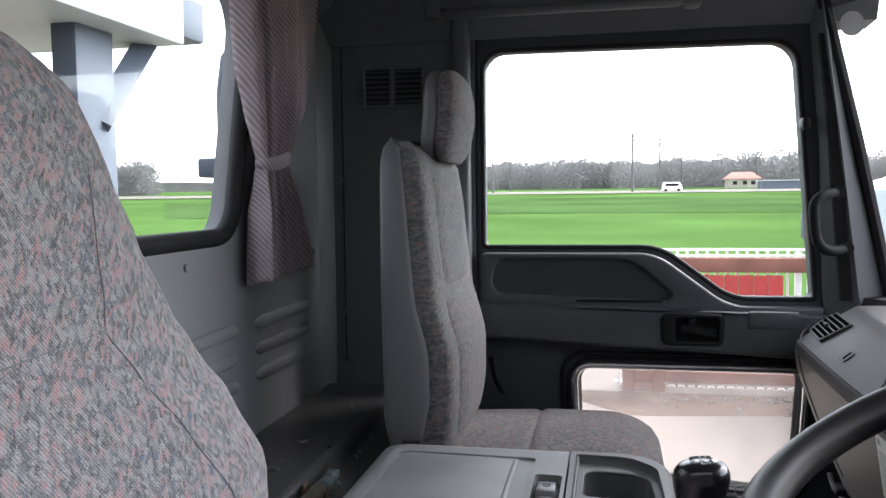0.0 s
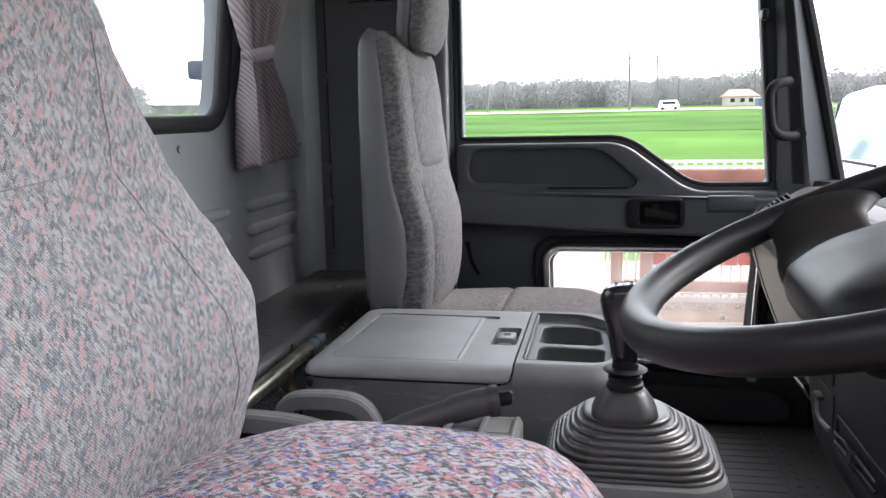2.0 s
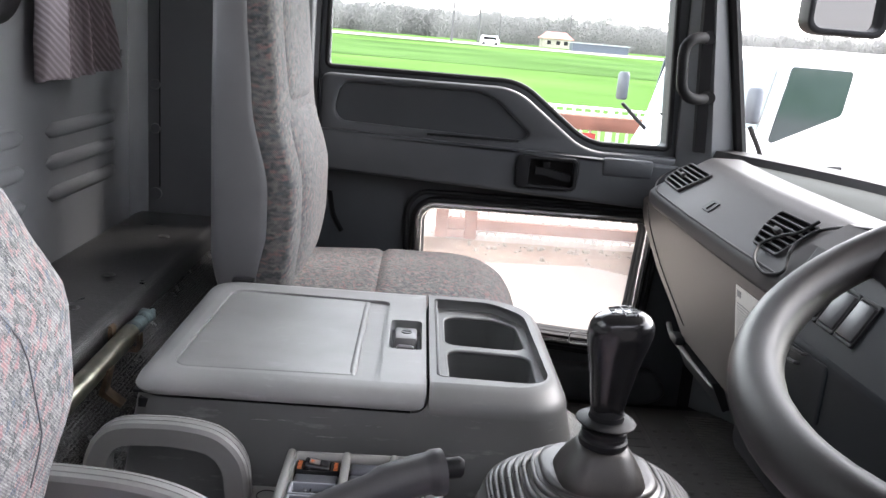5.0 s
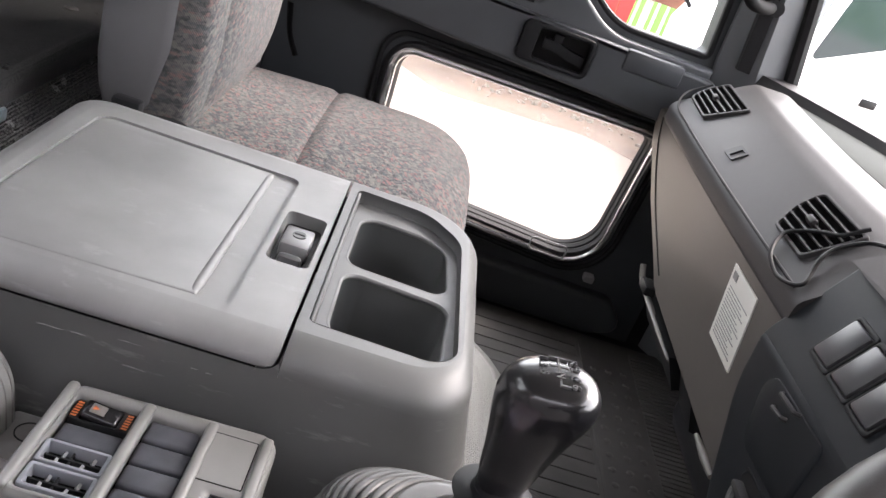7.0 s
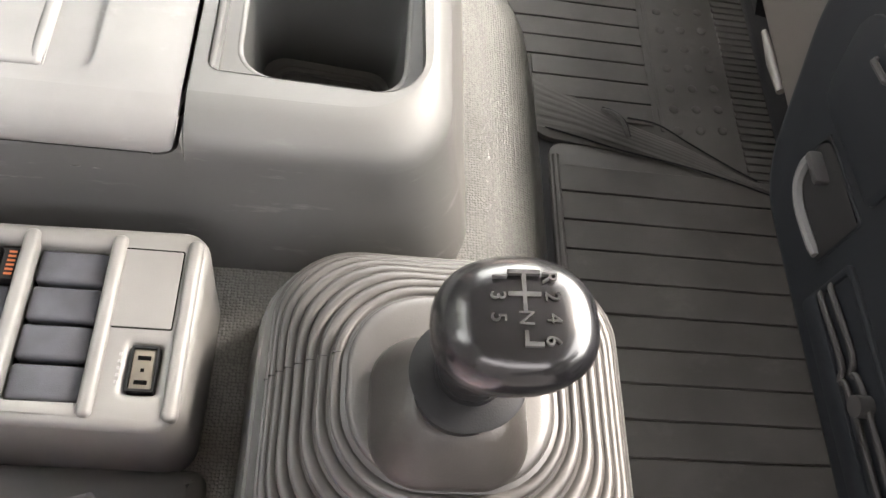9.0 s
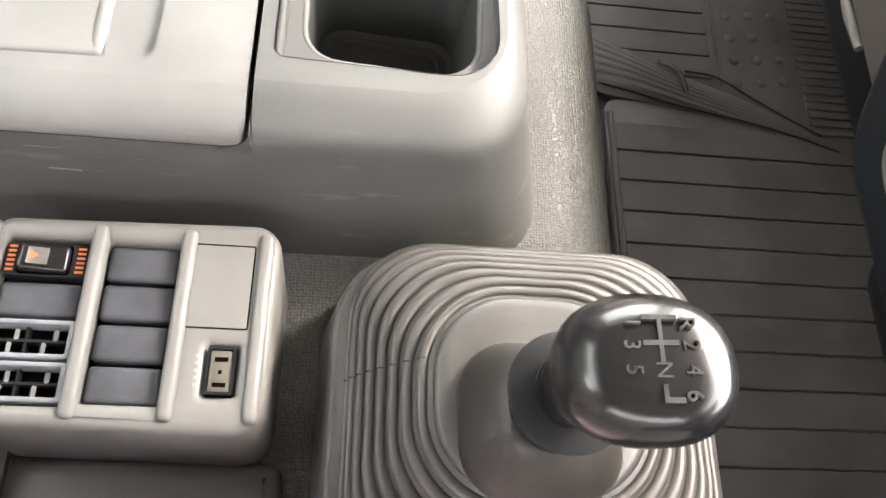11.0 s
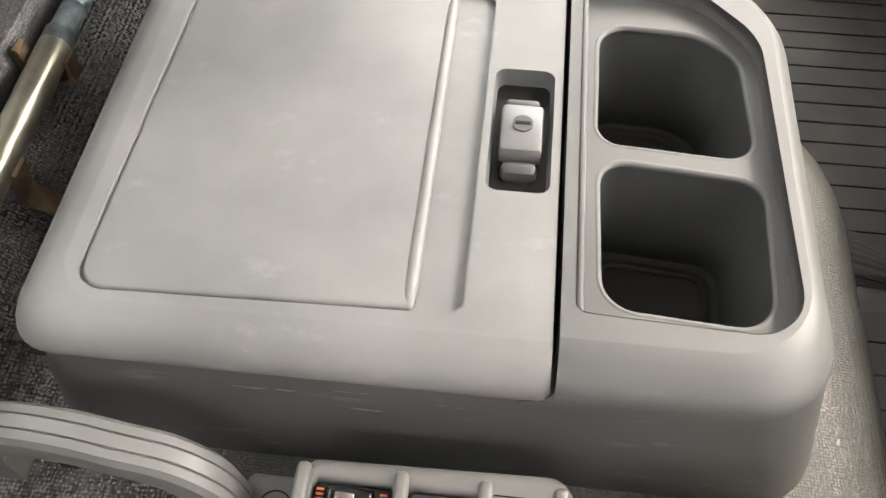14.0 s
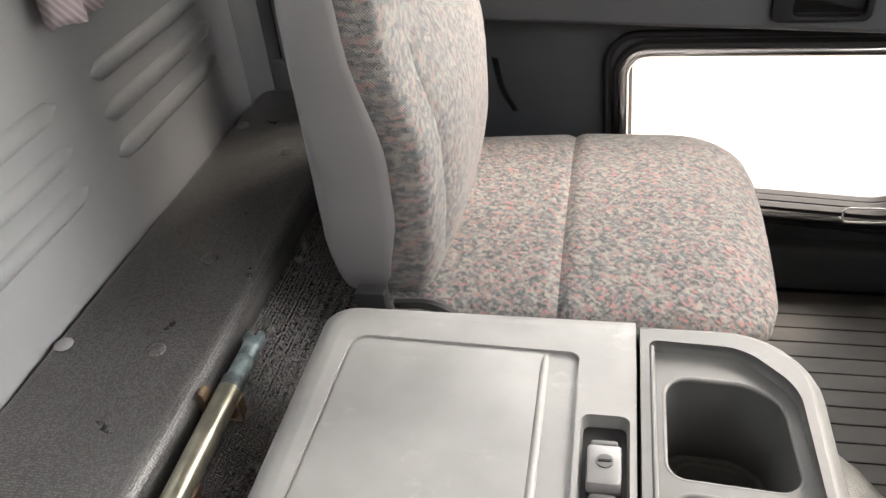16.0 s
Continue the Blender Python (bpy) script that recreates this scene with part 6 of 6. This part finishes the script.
def woods(seed, a0, a1, r0, r1, h0, h1, count, name_mat, per=60):
    """A far wood: trunks and ragged crowns of many small leaf clumps, one mesh."""
    rnd = random.Random(seed)
    vs, fs = [], []
    for k in range(count):
        a = radians(a0 + (a1 - a0) * (k + rnd.random()) / count)
        r = r0 + (r1 - r0) * rnd.random()
        x, y = r * math.sin(a), r * math.cos(a)
        z = ground_z(x, y) - 0.3
        h = (h0 + (h1 - h0) * rnd.random() ** 1.5) * (0.85 + 0.3 * noise.noise((x * 0.02, y * 0.02, 3)))
        w = h * (0.34 + 0.2 * rnd.random())
        tw = 0.03 * h
        i0 = len(vs)
        vs += [(x - tw, y, z), (x + tw, y, z), (x + tw * 0.3, y, z + h * 0.7), (x - tw * 0.3, y, z + h * 0.7)]
        fs.append((i0, i0 + 1, i0 + 2, i0 + 3))
        for q in range(per):
            u = rnd.random()
            rr = w * math.sin(math.pi * (0.22 + 0.74 * u)) ** 0.6 * math.sqrt(rnd.random())
            t = rnd.random() * 2 * math.pi
            c = Vector((x + rr * math.cos(t), y + rr * math.sin(t), z + h * (0.02 + 0.98 * u)))
            d = Vector((rnd.gauss(0, 0.6), -1.0, rnd.gauss(0, 0.25))).normalized()
            e = d.orthogonal().normalized()
            g = d.cross(e)
            o0 = rnd.random() * 6
            i0 = len(vs)
            for o in (0, 1.6, 3.1, 4.6):
                vs.append(c + h * (0.015 + 0.025 * rnd.random()) * (e * math.cos(o + o0) + g * math.sin(o + o0)))
            fs.append((i0, i0 + 1, i0 + 2, i0 + 3))
    me = bpy.data.meshes.new("woods")
    me.from_pydata(vs, [], fs)
    me.materials.append(name_mat)
    return new("woods", me)


ridge = []
for k in range(121):
    a = radians(-80 + 125 * k / 120)
    r = 315
    x, y = r * math.sin(a), r * math.cos(a)
    zt = ground_z(x, y) + (8.0 if a > radians(-24) else 3.2) + 1.6 * noise.noise((k * 0.13, 2, 0)) + 0.7 * noise.noise((k * 0.6, 5, 0))
    ridge.append([(x, y, ground_z(x, y) - 1), (x, y, zt), (x * 1.08, y * 1.08, zt - 1), (x * 1.08, y * 1.08, ground_z(x, y) - 1)])
tagged(part("woods", loft(ridge, close=False), HAZYLEAF), "hazy wooded ridge behind the fields", "woods", kind="stuff")
tagged(woods(4, -24, 40, 235, 300, 8.5, 10.8, 1000, HAZYLEAF, 330), "brown and olive bare spring woodland along the horizon, greyed for haze", "woods", kind="stuff")
tagged(woods(5, -46, -30.8, 205, 240, 6.5, 9.5, 240, HAZYLEAF, 300), "dark green wooded knoll, greyed for haze", "woods", kind="stuff")
tagged(woods(6, -75, -23, 260, 330, 2.5, 5.0, 420, HAZYLEAF), "hazy distant woodland", "woods", kind="stuff")


def utility_pole(h):
    ob = thing("utility_pole", (0, 0, 0), "pale concrete utility pole with cross-arms", "utility pole", "poles across the field")
    part("mast", tube([(0, 0, 0), (0, 0, h)], [0.24, 0.17], 10), POLE, ob)
    for z in (h - 0.5, h - 1.3):
        part("crossarm", box(-1.0, 1.0, -0.08, 0.08, z - 0.10, z + 0.10), POLE, ob)
    return ob


def polar(az, r):
    x, y = r * math.sin(radians(az)), r * math.cos(radians(az))
    return x, y, ground_z(x, y)


up = utility_pole(10.0)
first = True
for az, r, s in ((1.72, 165, 1.15), (3.5, 190, 1.18), (-7.8, 170, 0.80), (-6.6, 200, 0.70), (4.9, 215, 0.8), (9.6, 215, 0.85), (-14.5, 210, 0.8)):
    x, y, z = polar(az, r)
    m = pose(x, y, z, 0, 0, -20) @ Matrix.Diagonal((s, s, s, 1))
    if first:
        up.matrix_world = m
        first = False
    else:
        c = copy_thing(up, pose(x, y, z, 0, 0, -20))
        c.scale = (s, s, s)

x, y, z = polar(8.7, 215)
hs = thing("house", (x, y, z), "small beige house with a red tiled roof across the field", "house")
part("wall", box(x - 3.6, x + 3.6, y - 3, y + 3, z, z + 2.2), mat("house_wall", (0.34, 0.31, 0.26), 0.8, vary=0.15, scale=0.6, bump=0), hs)
part("roof", loft([[(x - 4.2, y - 3.6, z + 2.2), (x + 4.2, y - 3.6, z + 2.2), (x + 4.2, y + 3.6, z + 2.2), (x - 4.2, y + 3.6, z + 2.2)], [(x - 2.4, y - 0.1, z + 3.9), (x + 2.4, y - 0.1, z + 3.9), (x + 2.4, y + 0.1, z + 3.9), (x - 2.4, y + 0.1, z + 3.9)]]), TILE, hs, "red tiled roof")
for dx in (-2, 0.3, 2.2):
    part("window", box(x + dx - 0.5, x + dx + 0.5, y - 3.05, y - 2.98, z + 0.8, z + 1.7), BLACK, hs)
x, y, z = polar(11.6, 185)
sh = thing("shed", (x, y, z), "long low grey sheds beyond the field", "shed")
part("wall", box(x - 6, x + 6, y - 2, y + 2, z, z + 1.7), BLUEST, sh)
part("roof", box(x - 6.3, x + 6.3, y - 2.4, y + 2.4, z + 1.7, z + 1.9), SHEET, sh)
x, y, z = polar(4.3, 165)
vn = thing("van", (x, y, z), "small white van on the far road", "van")
part("body", loft([ring(x - 1.9, x + 1.9, y - 0.8, y + 0.8, 0.2, z + 0.35), ring(x - 1.9, x + 1.9, y - 0.8, y + 0.8, 0.2, z + 1.0), ring(x - 1.7, x + 1.4, y - 0.7, y + 0.7, 0.2, z + 1.8), ring(x - 1.6, x + 1.3, y - 0.65, y + 0.65, 0.2, z + 1.85)]), WHITEP, vn)
part("window", box(x - 1.3, x + 1.2, y - 0.79, y - 0.70, z + 1.1, z + 1.6), BLACK, vn)
for dx in (-1.2, 1.2):
    part("wheel", cyl((x + dx, y - 0.82, z + 0.3), (x + dx, y - 0.6, z + 0.3), 0.32, 16), RUBBER, vn)

# fence along the yard: timber rails, red boards, white mesh behind
fe = thing("fence", (1.0, 8.4, GROUND), "brown timber yard fence with red boards and white pickets", "fence")
FX0, FX1 = -4.0, 9.0
part("top_rail", box(0.47, FX1, 8.34, 8.44, 0.19, 0.33, 0.01), BROWN, fe)
part("low_rail", box(0.18, FX1, 8.30, 8.42, -0.905, -0.795, 0.01), BROWN, fe)
part("corner_rail", box(0.18, 0.54, 8.30, 8.42, -0.995, -0.910, 0.01), BROWN, fe)
for i, x in enumerate((0.235, 0.53, 2.6, 4.4, 6.2)):
    part("post", box(x - 0.060, x + 0.060, 8.28, 8.44, GROUND, 0.19 if x > 0.3 else -0.1, 0.01), BROWN, fe)
rnd = random.Random(11)
for x0, x1 in ((0.60, 1.70), (3.0, 4.2)):
    n = round((x1 - x0) / 0.138)
    for k in range(n):
        d = 0.012 * rnd.random()
        part("red_board", box(x0 + k * (x1 - x0) / n, x0 + (k + 1) * (x1 - x0) / n - 0.006, 8.36 + d * 0.4, 8.39 + d * 0.4, -0.63 - d, 0.155 + d, 0.004), REDP, fe, "red painted board")
pm = None
for i in range(92):
    x = 0.15 + i * 0.095
    if pm is None:
        ob = part("picket", box(-0.012, 0.012, 8.52, 8.54, GROUND, 0.40), WHITEP, fe)
        pm = ob.data
    else:
        ob = new("picket", pm)
        ob.parent = fe
    ob.matrix_parent_inverse = Matrix.Translation((x, 0, 0)) @ Matrix.Translation(-Vector((1.0, 8.4, GROUND)))
for z in (0.34, 0.40, -0.3, -0.96):
    part("mesh_rail", box(0.1, 8.9, 8.505, 8.555, z - 0.011, z + 0.011), WHITEP, fe)
for x in (1.85, 4.4, -1.0):
    part("white_post", box(x - 0.028, x + 0.028, 8.45, 8.505, GROUND, 0.38), WHITEP, fe)

tagged(part("soil_strip", plate(rpoly([(0.2, 7.35, 0.3), (1.6, 7.55, 0.3), (2.6, 6.9, 0.3), (4.5, 6.7, 0.3), (4.5, 8.25, 0), (-0.6, 8.25, 0.2)], 6), [], "z", GROUND - 0.05, GROUND + 0.004), mat("brown_soil", (0.115, 0.078, 0.056), 0.95, vary=0.35, scale=1.5, grain=30, bump=0.5, depth=0.01, spec=0.1)), "strip of brown soil along the fence", "soil", kind="structure")

# stones and clods lying along the foot of the fence
rnd = random.Random(7)
rub = bmesh.new()
for k in range(150):
    x, y = rnd.uniform(0.5, 5.0), 8.15 - abs(rnd.gauss(0, 0.22))
    r = rnd.uniform(0.012, 0.045)
    m = Matrix.Translation((x, y, GROUND + r * 0.25)) @ pose(0, 0, 0, rnd.uniform(0, 90), rnd.uniform(0, 90), rnd.uniform(0, 90)) @ Matrix.Diagonal((r, r * rnd.uniform(0.6, 1.2), r * rnd.uniform(0.4, 0.8), 1))
    bmesh.ops.create_icosphere(rub, subdivisions=1, radius=1, matrix=m)
tagged(part("rubble", rub, EARTH, angle=10), "small stones and clods along the foot of the fence", "stones", kind="stuff")

# parked light truck
TM = Matrix.Translation((2.245, 7.17, GROUND)) @ pose(0, 0, 0, 0, 0, 14.6)
lt = thing("parked_truck", (2.245, 7.17, GROUND), "white light truck parked facing the yard, dark tinted windows", "truck")


def lt_part(name, bm, m, label="", parent=None):
    return part(name, turned(bm, TM), m, parent or lt, label)


sidep = rpoly([(0.02, 0.45, 0.1), (0.0, 1.15, 0.08), (0.10, 1.34, 0.05), (0.30, 2.02, 0.12), (0.60, 2.10, 0.15), (2.0, 2.12, 0.1), (2.05, 0.45, 0.05)], 6)
cab = lt_part("cab", prism(sidep, "y", -0.80, 1.04, 0.06, 3), WHITEP, "white cab body")
# opaque pale teal: the reflection on the glass is put into its colour
lt_part("windscreen", loft([[(0.118, -0.70, 1.46), (0.118, 0.97, 1.46)], [(0.270, -0.64, 1.975), (0.270, 0.92, 1.975)]], close=False), mat("windscreen_pale_reflection", (0.20, 0.26, 0.26), 0.12, vary=0.1, scale=2, bump=0), "windscreen with a pale reflection in its colour")
for s in (-1, 1):
    lt_part("side_window", prism(rpoly([(0.16, 1.36, 0.03), (0.80, 1.62, 0.06), (0.84, 1.96, 0.03), (0.27, 1.96, 0.03)]), "y", 0.12 + s * 0.915, 0.12 + s * 0.926), TINTD, "dark side window")
    mr = lt_part("mirror", loft([[(-0.16 + u, s * 1.00 + v, z) for u, v in superell(0, 0, a, b, 3, 16)] for z, a, b in ((1.53, 0.03, 0.05), (1.55, 0.04, 0.07), (1.76, 0.04, 0.07), (1.79, 0.03, 0.05))]), mat("mirror_grey", (0.075, 0.085, 0.10), 0.5, vary=0.1, bump=0), "grey mirror head")
    lt_part("mirror_arm", tube([(-0.15, s * 0.99, 1.50), (0.0, s * 0.92, 1.35), (0.10, s * 0.86, 1.25)], 0.018, 8), BLACK, "", mr)
    lt_part("wheel", cyl((0.75, 0.12 + s * 0.75, 0.36), (0.75, 0.12 + s * 0.91, 0.36), 0.36, 24), RUBBER)
lt_part("wiper", tube([(0.10, 0.10, 1.42), (0.11, 0.70, 1.44)], 0.012, 6), BLACK)
lt_part("door_grip", box(0.75, 0.90, -0.815, -0.80, 1.16, 1.22, 0.01), BLACK)
lt_part("load_bed", box(2.15, 5.2, -0.95, 0.95, 0.75, 1.2, 0.02), WHITEP)
for s in (-1, 1):
    lt_part("wheel", cyl((4.2, s * 0.62, 0.36), (4.2, s * 0.87, 0.36), 0.36, 24), RUBBER)

# steelwork on the truck behind the cab
st = thing("loading_frame", (-2.2, 3.3, GROUND), "blue-grey steel post with a diagonal brace under a pale platform", "steel frame")
part("post", box(-2.28, -2.16, 3.12, 3.39, GROUND, 1.75, 0.01), BLUEST, st)
part("brace", tube([(-2.2, 3.30, 1.30), (-2.2, 3.90, 1.92)], 0.075, 4), BLUEST, st)
part("platform", box(-3.6, -2.0, 1.2, 3.75, 1.72, 2.05, 0.02), SHEET, st, "pale sheet metal platform")
part("bracket", box(-2.3, -2.1, 3.80, 4.15, 1.80, 2.02, 0.02), BLUEST, st)
sk = thing("air_intake", (-1.1, 2.3, GROUND), "blue-grey air intake stack behind the cab", "air intake")
part("stack", loft([[(-1.1 + u, 2.46 + v, z) for u, v in superell(0, 0, a, a, 3, 20)] for z, a in ((-0.6, 0.085), (1.30, 0.085), (1.42, 0.07), (1.46, 0.04))]), BLUEST, sk)
part("strap", box(-1.21, -0.99, 2.33, 2.57, 1.04, 1.10, 0.01), BLUEST, sk)

# ---- own mirror outside, badge on the glass ----
om = thing("side_mirror", (0.98, 2.35, 0.98), "black framed outside mirror of the truck", "mirror")
part("housing", plate(rrect(0.864, 1.07, 1.015, 1.42, 0.035), [rrect(0.881, 1.053, 1.032, 1.403, 0.025)], "y", 2.30, 2.255, 0.006), BLACK, om)
part("back", plate(rrect(0.867, 1.067, 1.018, 1.417, 0.035), [], "y", 2.30, 2.32), BLACK, om)
part("mirror_glass", plate(rrect(0.877, 1.057, 1.028, 1.407, 0.028), [], "y", 2.285, 2.300), mat("mirror", (0.9, 0.9, 0.9), 0.03, metal=1.0, vary=0.01, bump=0), om, "mirror glass")
part("arm", tube([(0.96, 2.31, 1.38), (0.90, 2.22, 1.47), (0.62, 2.08, 1.50)], 0.014, 8), BLACK, om)
tagged(part("round_sticker", turned(loft([superring(0, 0, 0.026, z) for z in (0, 0.002)]), pose(0.530, 1.905, 1.330, 90, 0, 12)), PRINT), "small round grey sticker inside the windscreen", "sticker")

# ---- unseen wall, added to hold back light on the driver's side ----
tagged(part("wall_light_block", box(-9, 9, -1.7, -1.4, GROUND, 2.2), mat("light_block_dark", (0.06, 0.06, 0.062), 0.8, vary=0.1, scale=0.6, grain=20, bump=0.2, depth=0.01)), "unseen dark wall added to block light beside the truck", "wall", kind="structure")
